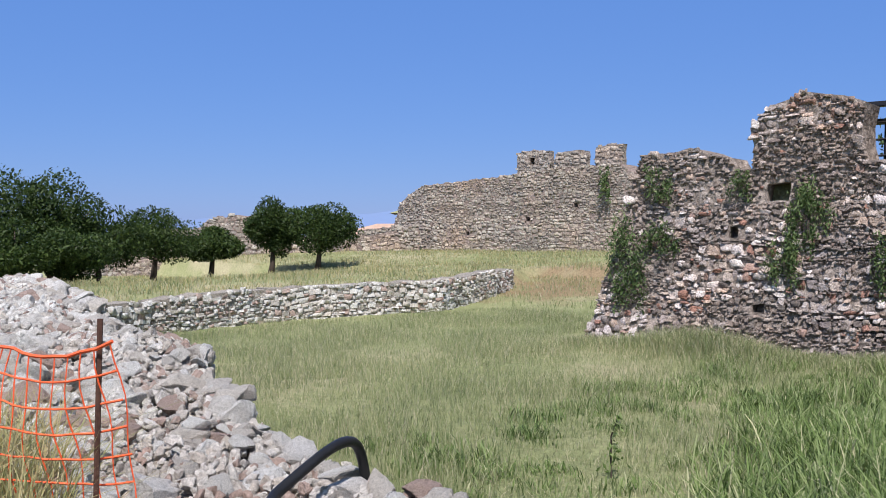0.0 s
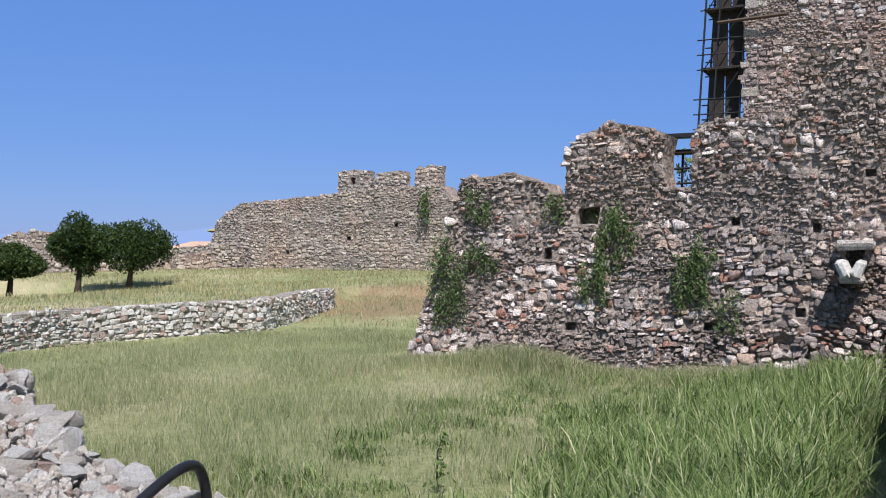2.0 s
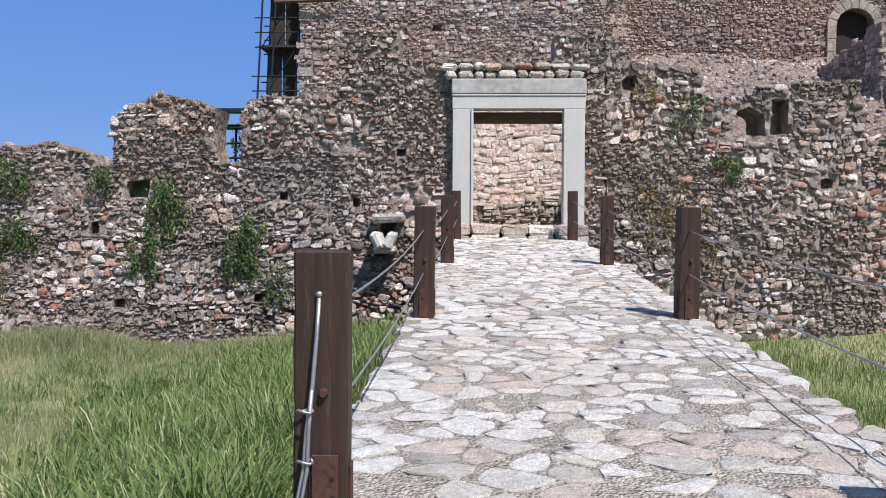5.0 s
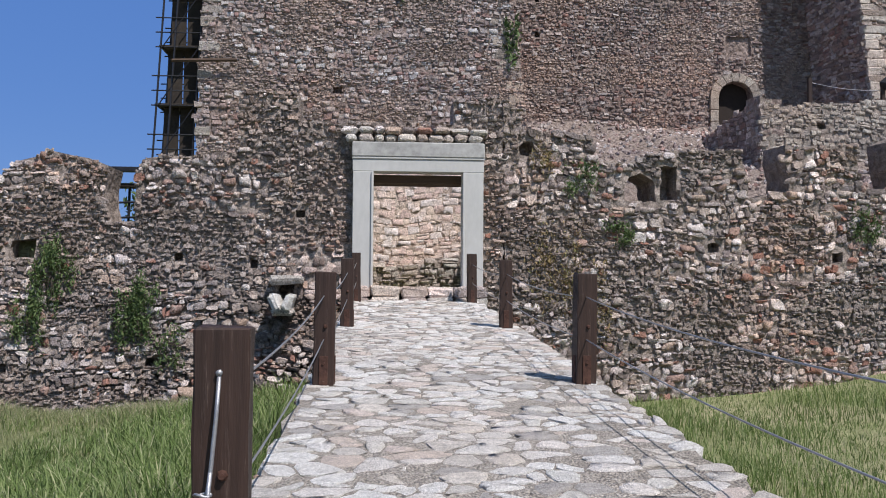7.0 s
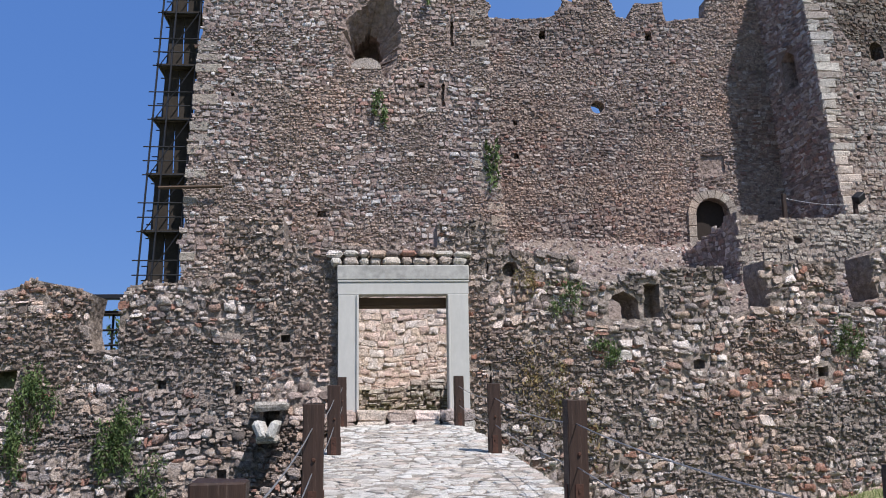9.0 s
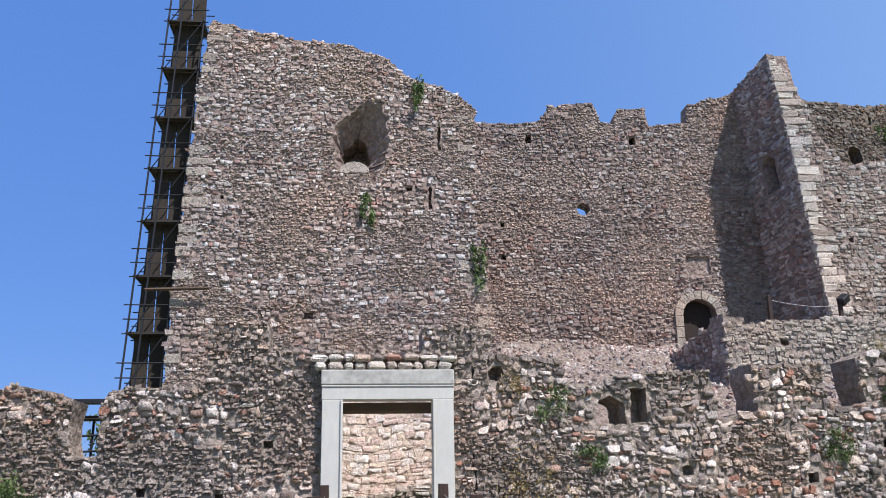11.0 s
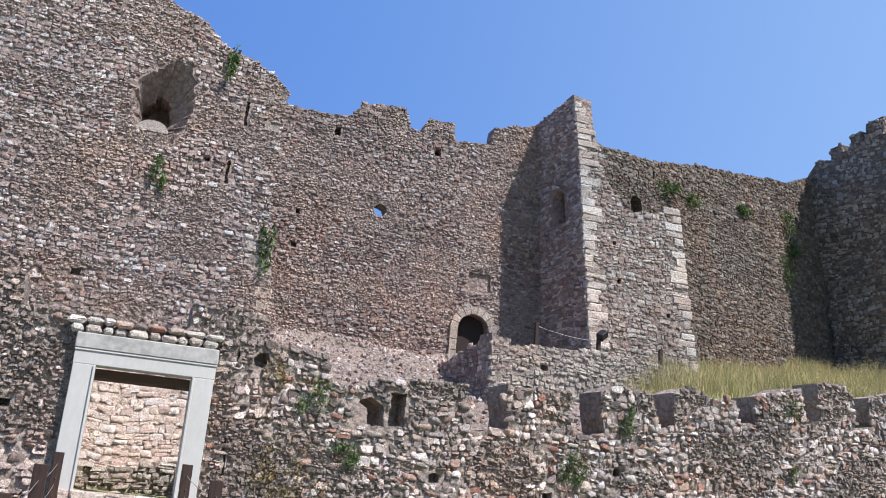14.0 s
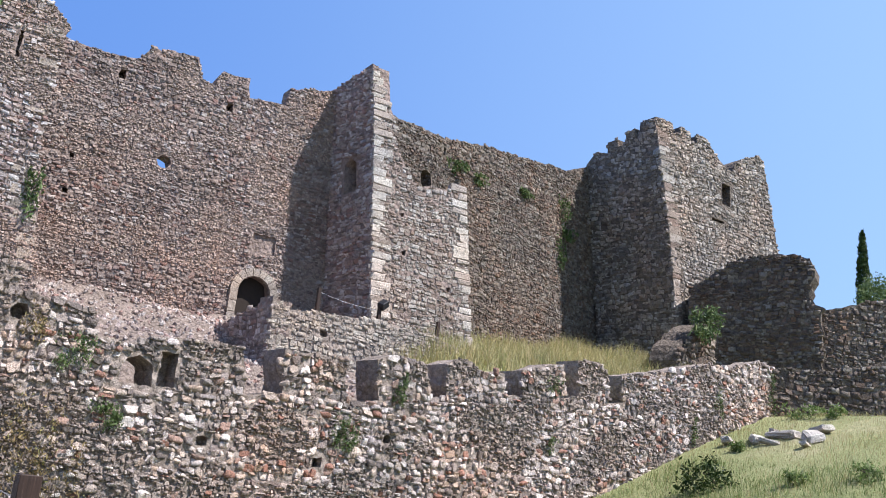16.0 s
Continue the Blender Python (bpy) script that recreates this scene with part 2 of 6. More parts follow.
M_MARBLE_OLD = plain_material("weathered_grey_marble", (0.34, 0.33, 0.31), 0.85, grain=7, depth=0.4, vary=0.8)
M_TIMBER = plain_material("dark_stained_timber", (0.034, 0.019, 0.014), 0.6, grain=26, stretch=(1, 1, 0.08), depth=0.6, vary=0.9)
nt_t, b_t = M_TIMBER.node_tree, M_TIMBER.node_tree.nodes["Principled BSDF"]
worn = ramp(nt_t, noise_tex(nt_t, coords(nt_t, (1, 1, 0.05)), 55, 5, 0.75), [(0.6, (0, 0, 0)), (0.72, (1, 1, 1))])
old = b_t.inputs["Base Color"].links[0].from_socket
nt_t.links.new(mix(nt_t, math_node(nt_t, "MULTIPLY", worn, 0.55), old, (0.16, 0.12, 0.1)), b_t.inputs["Base Color"])
M_BEAM = plain_material("brown_beam", (0.07, 0.045, 0.03), 0.8, grain=20, stretch=(0.1, 1, 1), vary=0.8)
M_RUST = plain_material("rusted_steel", (0.085, 0.042, 0.03), 0.75, 0.3, grain=40, vary=1.0)
M_STEEL = plain_material("galvanised_cable", (0.34, 0.34, 0.35), 0.45, 0.7, grain=60)
M_TUBE = plain_material("dark_scaffold_tube", (0.03, 0.03, 0.034), 0.5, 0.5, grain=30)
M_BOARD = plain_material("weathered_scaffold_board", (0.035, 0.028, 0.022), 0.9, grain=12, vary=0.8)
M_RUBBER = plain_material("black_rubber", (0.012, 0.012, 0.013), 0.45, grain=30, depth=0.1)
M_ORANGE = plain_material("orange_plastic", (0.72, 0.11, 0.035), 0.5, grain=30, depth=0.1, vary=0.3)
M_TILE = plain_material("terracotta_tile", (0.45, 0.30, 0.22), 0.85, grain=6)
M_PLASTER = plain_material("pale_plaster", (0.6, 0.57, 0.52), 0.9, grain=5)
M_BARK = plain_material("bark", (0.06, 0.045, 0.035), 0.95, grain=12, stretch=(1, 1, 0.2), depth=0.9, vary=0.8)
M_DARK = plain_material("shadowed_wood", (0.03, 0.022, 0.018), 0.9, grain=10)
M_GRASS = leaf_material("green_grass", [(0.0, (0.17, 0.21, 0.09)), (0.45, (0.25, 0.285, 0.14)), (0.75, (0.365, 0.37, 0.215)), (0.9, (0.52, 0.47, 0.33))], through=0.4)
M_LUSH = leaf_material("lush_grass", [(0.0, (0.08, 0.13, 0.035)), (0.45, (0.17, 0.24, 0.075)), (0.85, (0.26, 0.32, 0.14)), (1.0, (0.5, 0.48, 0.31))], through=0.4)
M_DRY = leaf_material("dry_grass", [(0.0, (0.46, 0.37, 0.215)), (0.5, (0.38, 0.34, 0.17)), (0.8, (0.26, 0.28, 0.11)), (1.0, (0.52, 0.45, 0.30))], through=0.35)
M_LEAF = leaf_material("dark_tree_leaf", [(0.0, (0.018, 0.035, 0.008)), (0.6, (0.035, 0.062, 0.014)), (1.0, (0.06, 0.09, 0.02))], 0.5)
M_IVY = leaf_material("wall_plant_leaf", [(0.0, (0.05, 0.085, 0.03)), (0.6, (0.105, 0.155, 0.056)), (1.0, (0.185, 0.235, 0.10))], 0.55)
M_TWIG = leaf_material("dry_weed", [(0.0, (0.24, 0.17, 0.09)), (0.6, (0.32, 0.24, 0.13)), (1.0, (0.2, 0.2, 0.08))], 0.9)


def ground_material():
    m, nt, b = material("meadow_soil", 1.0, spec=0.1)
    v = coords(nt)
    tint = noise_tex(nt, v, 0.16, 6, 0.65)
    col = ramp(nt, tint, [(0.3, (0.215, 0.25, 0.115)), (0.5, (0.30, 0.315, 0.165)), (0.62, (0.41, 0.38, 0.245)), (0.8, (0.48, 0.41, 0.30))])
    # bare trodden earth between the low wall and the gate wall
    far = nt.nodes.new("ShaderNodeVectorMath")
    far.operation = "DISTANCE"
    nt.links.new(v, far.inputs[0])
    far.inputs[1].default_value = (-22.6, 38.0, -1.2)
    reach = math_node(nt, "ADD", math_node(nt, "MULTIPLY", far.outputs["Value"], 0.075), math_node(nt, "MULTIPLY", noise_tex(nt, v, 0.5, 4), 0.9))
    col = mix(nt, ramp(nt, reach, [(0.7, (0.85, 0.85, 0.85)), (1.0, (0, 0, 0))]), col, (0.27, 0.19, 0.12))
    fine = noise_tex(nt, v, 9, 6, 0.75)
    col = mix(nt, 0.8, col, ramp(nt, fine, [(0.3, (0.5, 0.5, 0.45)), (0.65, (1.15, 1.12, 1.05))]), "MULTIPLY")
    nt.links.new(col, b.inputs["Base Color"])
    bump(nt, b, fine, 1.0, 0.08)
    return m


M_GROUND = ground_material()


# ---- mesh helpers ----
def mesh_of(name, verts, faces, mat, smooth=False):
    me = bpy.data.meshes.new(name)
    me.from_pydata([tuple(map(float, p)) for p in verts], [], faces)
    me.materials.append(mat)
    if smooth:
        me.polygons.foreach_set("use_smooth", [True] * len(me.polygons))
    me.update()
    return me


def tri_mesh(name, verts, tris, mat, smooth=False):
    """A mesh from arrays of corners and triangles, for things of very many faces."""
    me = bpy.data.meshes.new(name)
    n = len(tris)
    me.vertices.add(len(verts))
    me.vertices.foreach_set("co", np.asarray(verts, np.float32).ravel())
    me.loops.add(3 * n)
    me.loops.foreach_set("vertex_index", np.asarray(tris, np.int32).ravel())
    me.polygons.add(n)
    me.polygons.foreach_set("loop_start", np.arange(0, 3 * n, 3, dtype=np.int32))
    me.materials.append(mat)
    me.polygons.foreach_set("use_smooth", np.broadcast_to(np.asarray(smooth, bool), n).copy())
    me.update(calc_edges=True)
    me.validate()
    return me


def child(name, me, parent, label=""):
    ob = new(name, me)
    ob.parent = parent
    if parent.parent is None:
        ob.location = -parent.location
    return tagged(ob, label) if label else ob


def part(name, bm, mat, parent, label=""):
    me = bpy.data.meshes.new(name)
    bm.to_mesh(me)
    bm.free()
    me.materials.append(mat)
    return child(name, me, parent, label)


def empty(name, at, label, category, group="", kind=""):
    ob = new(name)
    ob.location = at
    return tagged(ob, label, category, group, kind)


def box_bm(size, at=(0, 0, 0), bevel=0.01, turn=None, rough=0.0, seed=0):
    bm = bmesh.new()
    bmesh.ops.create_cube(bm, size=1)
    bmesh.ops.scale(bm, vec=size, verts=bm.verts)
    if bevel:
        bmesh.ops.bevel(bm, geom=bm.edges[:], offset=bevel, segments=1, affect="EDGES", profile=0.5)
    if rough:
        rng = random.Random(seed)
        for q in bm.verts:
            q.co += Vector([rng.uniform(-rough, rough) for _ in range(3)])
    if turn:
        bmesh.ops.transform(bm, matrix=turn, verts=bm.verts)
    bmesh.ops.translate(bm, vec=at, verts=bm.verts)
    return bm


def tube(points, radius, sides=6):
    """Corners and faces of a tube along the points; radius may be one per point."""
    pts = [Vector(p) for p in points]
    rad = radius if isinstance(radius, (list, tuple)) else [radius] * len(pts)
    verts, faces = [], []
    for k, p in enumerate(pts):
        d = (pts[min(k + 1, len(pts) - 1)] - pts[max(k - 1, 0)]).normalized()
        side = d.cross(Vector((0, 0, 1)))
        side = side.normalized() if side.length > 1e-3 else Vector((1, 0, 0))
        up = side.cross(d)
        for j in range(sides):
            a = 2 * math.pi * j / sides
            verts.append(p + rad[k] * (math.cos(a) * side + math.sin(a) * up))
    for k in range(len(pts) - 1):
        for j in range(sides):
            a, b = k * sides + j, k * sides + (j + 1) % sides
            faces.append((a, b, b + sides, a + sides))
    faces.append(tuple(range(sides))[::-1])
    faces.append(tuple(range((len(pts) - 1) * sides, len(pts) * sides)))
    return verts, faces


def sag(a, b, drop, n=10):
    a, b = Vector(a), Vector(b)
    return [a.lerp(b, k / n) - Vector((0, 0, 4 * drop * (k / n) * (1 - k / n))) for k in range(n + 1)]


def inside(points, loop):
    """Which of the points lie inside the loop."""
    p, q = np.asarray(points, float), np.asarray(loop, float)
    out = np.zeros(len(p), bool)
    for (x0, y0), (x1, y1) in zip(q, np.roll(q, -1, 0)):
        if y0 != y1:
            cross = ((p[:, 1] < y0) != (p[:, 1] < y1)) & (p[:, 0] < (x1 - x0) * (p[:, 1] - y0) / (y1 - y0) + x0)
            out ^= cross
    return out


def clip(poly, mid, nrm):
    """The part of a convex polygon on the near side of a line."""
    out = []
    for k in range(len(poly)):
        (ax, ay), (bx, by) = poly[k - 1], poly[k]
        da, db = (ax - mid[0]) * nrm[0] + (ay - mid[1]) * nrm[1], (bx - mid[0]) * nrm[0] + (by - mid[1]) * nrm[1]
        if (da < 0) != (db < 0):
            s = da / (da - db)
            out.append((ax + s * (bx - ax), ay + s * (by - ay)))
        if db <= 0:
            out.append((bx, by))
    return out


def cells(u0, u1, v0, v1, su, sv, seed, jitter=0.15, vary=0.6):
    """Rubble laid in wavering courses: blocky stones of mixed length, some doubled up or split."""
    rng = random.Random(seed)
    out, v, r = [], v0 - sv, 0
    while v < v1:
        h = sv * rng.choice((0.6, 0.8, 1.0, 1.15, 1.4, 1.7))
        u = u0 - su * rng.random()

        def wave(x, y):
            return y + sv * (0.5 * math.sin(x * 0.9 + y * 0.5 + seed) + 0.3 * math.sin(x * 2.3 + y * 0.8 + 2 * seed))

        while u < u1:
            w = h * rng.uniform(0.9, 1.7) if rng.random() < 0.35 else su * rng.uniform(1 - vary, 1 + vary)
            parts = [(u, v, w, h)]
            pick = rng.random()
            if pick < 0.14:
                k = rng.uniform(0.4, 0.6)
                parts = [(u, v, w, h * k), (u, v + h * k, w, h * (1 - k))]
            elif pick < 0.22:
                k = rng.uniform(0.35, 0.65)
                parts = [(u, v, w * k, h), (u + w * k, v, w * (1 - k), h * 0.6), (u + w * k, v + h * 0.6, w * (1 - k), h * 0.4)]
            for x, y, a, b in parts:
                ring = [(x, y), (x + a * rng.uniform(0.35, 0.65), y), (x + a, y), (x + a, y + b), (x + a * rng.uniform(0.35, 0.65), y + b), (x, y + b)]
                lift = rng.uniform(-1, 1) * jitter * b
                poly = [(px + rng.uniform(-1, 1) * jitter * min(a, 1.5 * b), wave(px, py) + lift + rng.uniform(-1, 1) * jitter * b) for px, py in ring]
                out.append(((x + a / 2, wave(x + a / 2, y + b / 2) + lift), poly))
            u += w
        v += h
    return out


def loose_cells(u0, u1, v0, v1, su, sv, seed, jitter=0.36, vary=0.6):
    """Irregular stones fitted together, longer than high."""
    k = min(1.0, 1.15 * sv / su)
    return [((c[0] / k, c[1]), [(a / k, b) for a, b in poly]) for c, poly in round_cells(u0 * k, u1 * k, v0, v1, su * k, sv, seed, jitter, vary)]


def round_cells(u0, u1, v0, v1, su, sv, seed, jitter, vary):
    """Irregular courses of stones over a rectangle: convex outlines with their middles."""
    rng = random.Random(seed)
    rows, v = [], v0
    while v < v1:
        h = sv * rng.choice((0.65, 0.85, 1.0, 1.2, 1.45))
        row, u = [], u0 - su * rng.random()
        while u < u1 + su:
            w = su * (rng.uniform(1 - vary, 1 + vary) if rng.random() < 0.85 else rng.uniform(1.2, 2.0))
            row.append((u + w / 2 + rng.uniform(-1, 1) * jitter * su * 0.4, v + h / 2 + rng.uniform(-1, 1) * jitter * h * 0.9 + 0.5 * sv * math.sin(u * 0.9 + v * 0.7 + seed)))
            u += w
        rows.append(row)
        v += h
    out = []
    for r, row in enumerate(rows):
        near_rows = [rows[k] for k in range(max(0, r - 2), min(len(rows), r + 3))]
        starts = [0] * len(near_rows)
        for c in row:
            poly = [(c[0] - 1.3 * su, c[1] - 1.5 * sv), (c[0] + 1.3 * su, c[1] - 1.5 * sv), (c[0] + 1.3 * su, c[1] + 1.5 * sv), (c[0] - 1.3 * su, c[1] + 1.5 * sv)]
            for k, other in enumerate(near_rows):
                j = starts[k]
                while j < len(other) and other[j][0] < c[0] - 2.6 * su:
                    j += 1
                starts[k] = j
                while j < len(other) and other[j][0] < c[0] + 2.6 * su:
                    o = other[j]
                    j += 1
                    if o is c:
                        continue
                    poly = clip(poly, ((c[0] + o[0]) / 2, (c[1] + o[1]) / 2), (o[0] - c[0], o[1] - c[1]))
                    if len(poly) < 3:
                        break
            if len(poly) >= 3:
                out.append((c, poly))
    return out


def stone_from(poly, place, rng, depth, gap, rounded, tilt=0.25, chip=False):
    """A stone with a bulging face over an outline. place(u, v, d) gives the world's point d in front of the wall."""
    cu, cv = sum(p[0] for p in poly) / len(poly), sum(p[1] for p in poly) / len(poly)
    if rounded:
        cut = []
        for k in range(len(poly)):
            (ax, ay), (bx, by) = poly[k - 1], poly[k]
            if math.hypot(bx - ax, by - ay) > 0.03:
                cut += [(0.75 * ax + 0.25 * bx, 0.75 * ay + 0.25 * by), (0.25 * ax + 0.75 * bx, 0.25 * ay + 0.75 * by)]
        poly = cut if len(cut) >= 3 else poly
    n = len(poly)
    d = depth * (rng.uniform(0.3, 1.2) if rng.random() < 0.88 else rng.uniform(0.05, 0.2))
    size = max(0.04, min(max(abs(p[0] - cu) for p in poly), max(abs(p[1] - cv) for p in poly)))
    lean = tilt * 2 * depth / size
    tu, tv = rng.uniform(-lean, lean), rng.uniform(-lean, lean)
    verts, faces = [], []
    s0 = max(0.5, 1 - gap / size)
    rings = ((s0, -0.04), (s0 * 0.88, d)) if chip else ((s0, -0.05), (s0 * 0.97, d * 0.6), (s0 * 0.87, d))
    for s, dd in rings:
        for pu, pv in poly:
            w = 1 + rng.uniform(-0.16, 0.1)
            du, dv = (pu - cu) * s * w, (pv - cv) * s * w
            e = dd + (tu * du + tv * dv if dd > 0 else 0) + (rng.uniform(-0.12, 0.12) * d if dd > 0 else 0)
            verts.append(place(cu + du, cv + dv, e))
    verts.append(place(cu + rng.uniform(-0.2, 0.2) * size, cv + rng.uniform(-0.2, 0.2) * size, d * rng.uniform(0.85, 1.1)))
    for k in range(n):
        j = (k + 1) % n
        last = n * (len(rings) - 1)
        for a in range(0, last, n):
            faces += [(a + k, a + j, a + n + j), (a + k, a + n + j, a + n + k)]
        faces.append((last + k, last + j, last + n))
    return verts, faces


def stones_on(owner, polys, place, mat, seed, depth, gap, keep, rounded=False, joined="stonework", label="", piece="stone", smooth=True, skip=0.06, chip=False):
    """Stones over outlines: those that keep(u, v) ranks first are pieces, the others one part."""
    rng = random.Random(seed)
    order = sorted(polys, key=lambda c: keep(*c[0]))
    allv, allf, alls, count = [], [], [], 0
    for k, (c, poly) in enumerate(order):
        if rng.random() < skip:
            continue
        v, f = stone_from(poly, place, rng, depth, gap, rounded, chip=chip)
        if k < 300 and keep(*c) < 1e6:
            child(piece, mesh_of(piece, v, f, mat, smooth or rng.random() < 0.5), owner)
        else:
            allf += [(a + count, b + count, e + count) for a, b, e in f]
            allv += v
            alls += [smooth or rng.random() < 0.5] * len(f)
            count += len(v)
    if allv:
        ob = child(joined, tri_mesh(joined, [tuple(p) for p in allv], allf, mat, alls), owner)
        tagged(ob, label, "", "", "stuff")


def ragged(loop, step, amount, seed, fixed_below=-99.0):
    """The loop with its sides cut up and shaken."""
    rng = random.Random(seed)
    out = []
    for k in range(len(loop)):
        (ax, ay), (bx, by) = loop[k], loop[(k + 1) % len(loop)]
        n = max(1, int(math.hypot(bx - ax, by - ay) / step))
        for j in range(n):
            x, y = ax + (bx - ax) * j / n, ay + (by - ay) * j / n
            s = 0 if y < fixed_below else amount
            out.append((x + rng.uniform(-s, s), y + rng.uniform(-s, s)))
    return out


def wall_body(loop, holes, place, thick, mat, name, owner, label=""):
    """A wall of that outline and thickness. holes: (loop, depth) or, for one that narrows inwards, (loop, depth, middle, share);
    a depth of None goes right through."""
    bm = bmesh.new()

    def fill(loops, d):
        rings, edges = [], []
        for lp in loops:
            ring = [bm.verts.new(place(u, v, d)) for u, v in lp]
            edges += [bm.edges.new((ring[k - 1], ring[k])) for k in range(len(ring))]
            rings.append(ring)
        bmesh.ops.triangle_fill(bm, use_beauty=True, use_dissolve=False, edges=edges)
        return rings

    def skirt(a, b):
        for k in range(len(a)):
            bm.faces.new((a[k - 1], a[k], b[k], b[k - 1]))

    front = fill([loop] + [e[0] for e in holes], 0.0)
    back = fill([loop] + [e[0] for e in holes if e[1] is None], -thick)
    skirt(front[0], back[0])
    n = 1
    for ring, (h, d, *splay) in zip(front[1:], holes):
        if splay:
            (mu, mv), share = splay
            wob = random.Random(len(h))
            for k, (depth, f) in enumerate(((0.3, 0.85), (0.6, 0.68), (0.95, share), (1.2, share))):
                inner = [bm.verts.new(place(mu + (u - mu) * f * wob.uniform(0.93, 1.07), mv + (v - mv) * f * wob.uniform(0.93, 1.07), -depth)) for u, v in h]
                skirt(ring, inner)
                ring = inner
            h = [(mu + (u - mu) * share, mv + (v - mv) * share) for u, v in h]
        if d is None:
            skirt(ring, back[n])
            n += 1
        else:
            deep = [bm.verts.new(place(u, v, -d)) for u, v in h]
            skirt(ring, deep)
            bm.faces.new(deep)
    bmesh.ops.recalc_face_normals(bm, faces=bm.faces[:])
    return part(name, bm, mat, owner, label)


def rubble_wall(name, label, category, place, loop, holes=(), thick=1.2, size=(0.3, 0.19), mats=None, seed=1, depth=0.07, gap=0.018, near=None, kind="structure", rag=0.07, rounded=False, cover=None, chips=None, angular=False, jitter=0.15):
    stone_mat, mortar = mats
    us, vs = [p[0] for p in loop], [p[1] for p in loop]
    owner = empty(name, place(sum(us) / len(us), min(vs), -thick / 2), label, category, "", kind)
    rough = ragged(loop, 0.35, rag, seed, min(vs) + 0.3)
    holes = [(ragged(h[0], 0.12, 0.035 if len(h) == 2 else 0.075, seed + 5), *h[1:]) for h in holes]
    wall_body(rough, holes, place, thick, mortar, "masonry_core", owner)

    def laid(size, seed):
        """The outlines that lie within the wall and clear of its openings."""
        got = cells(min(us), max(us), min(vs), max(vs), *size, seed, jitter)
        ok = inside(np.array([c for c, _ in got]), rough)
        for h in [e[0] for e in holes]:
            hu, hv = [p[0] for p in h], [p[1] for p in h]
            for k in np.nonzero(ok)[0]:
                c, poly = got[k]
                if min(hu) - 1 < c[0] < max(hu) + 1 and min(hv) - 1 < c[1] < max(hv) + 1 and inside(poly + [c], h).any():
                    ok[k] = False
        return [g for g, o in zip(got, ok) if o]

    def smear(c):
        """How far old mortar hides the stones here."""
        if not chips:
            return 0.0
        return (noise.noise(Vector((c[0] * 0.45, c[1] * 0.6, seed))) + 0.12) * 3.0 + (cover(*c) if cover else 0) - 0.25

    hide = random.Random(seed + 77)
    got = [g for g in laid(size, seed) if hide.random() > 0.9 * min(1.0, smear(g[0]))]
    stones_on(owner, got, place, stone_mat, seed, depth, gap, near or (lambda u, v: 1e9), rounded, label="", smooth=False, chip=angular)
    if chips:
        small = [g for g in laid((size[0] * 0.55, size[1] * 0.62), seed + 9) if smear(g[0]) > 0.12]
        stones_on(owner, small, place, chips, seed + 3, depth * 0.85, gap * 0.5, lambda u, v: 1e9, False, "stone_chips", smooth=False, skip=0.15, chip=True)
    return owner

# ---- ground ----
SLOPE = 0.056
DITCH = -1.4


def gate_line(x):
    return 22.3 + np.maximum(x - 3, 0) * 0.1424


def step01(a, b, x):
    t = np.clip((x - a) / (b - a), 0, 1)
    return t * t * (3 - 2 * t)


def wander(x, y):
    return 0.5 * np.sin(0.31 * x + 1.3 * np.sin(0.17 * y)) + 0.5 * np.sin(0.27 * y + 1.1 * np.sin(0.23 * x + 1))


def rim_y(x):
    """Where the bank on which the camera stands ends."""
    return np.interp(x, [-40, -14, -7.5, -3, -1, 3, 8, 12], [14, 6.8, 4.6, 2.9, 2.4, 2.4, 4, 2.0])


def bench_x(y):
    """The foot of the low retaining wall beyond the ditch."""
    return np.interp(y, [0, 8, 15.6, 20, 27, 36, 40], [-20, -22, -24.6, -24.7, -22.8, -25.8, -27])


def ground_z(x, y):
    x, y = np.asarray(x, float), np.asarray(y, float)
    floor = DITCH + 0.1 * wander(x, y) - 0.25 * step01(-8, -22, x) + 1.5 * step01(27, 52, y)
    right = np.interp(x, [9, 12, 18, 25, 30, 36, 47, 90], [-1.25, -0.95, 0.3, 2.5, 4.5, 6.7, 7.6, 9.0])
    z = np.where(x > 6, floor + (right - DITCH) * step01(6, 10, x), floor)
    z = np.where(x > 6, np.where(x > 10, right + 0.08 * wander(x, y), z), z)
    field = -0.62 + 0.12 * wander(x, y) - 1.5 * step01(-27, -56, x) + 0.8 * step01(30, 55, y) * step01(-54, -42, x)
    z = np.where((x < bench_x(y) - 0.55) & (y < 40), field, z)
    z = np.where(y >= 40, np.maximum(z, field - 0.1) * 1.0, z)
    near = 1 - step01(-0.5, 0.5, y - rim_y(x))
    z = z * (1 - near) + np.where(x > 12, z, 0.0) * near
    wall = gate_line(x)
    within = (y > wall + 0.5) & (x > -12.2) & (x < 60) & (x + 0 * y < 36 + (y - 27) * 3)
    court = np.where(x < 6, np.interp(y, [22, 26, 31, 38, 60], [3.0, 4.2, 6.3, 8.3, 8.5]), np.interp(y, [23, 31, 38, 60], [3.6, 5.9, 8.3, 9.0]))
    court_r = np.interp(y, [24, 28, 33, 41, 60], [5.2, 6.6, 7.9, 9.8, 12.5])
    court = court * (1 - step01(15, 22, x)) + court_r * step01(15, 22, x) + np.maximum(0, x - 30) * 0.12
    court = np.where((x > 2.5) & (x < 18.2), court - 0.9, court)
    court = np.where((x > -2.6) & (x < 4.8) & (y < 27.9), 1.5, court)
    court = np.where(x < -4, 2.6, court)
    return np.where(within, court, z)


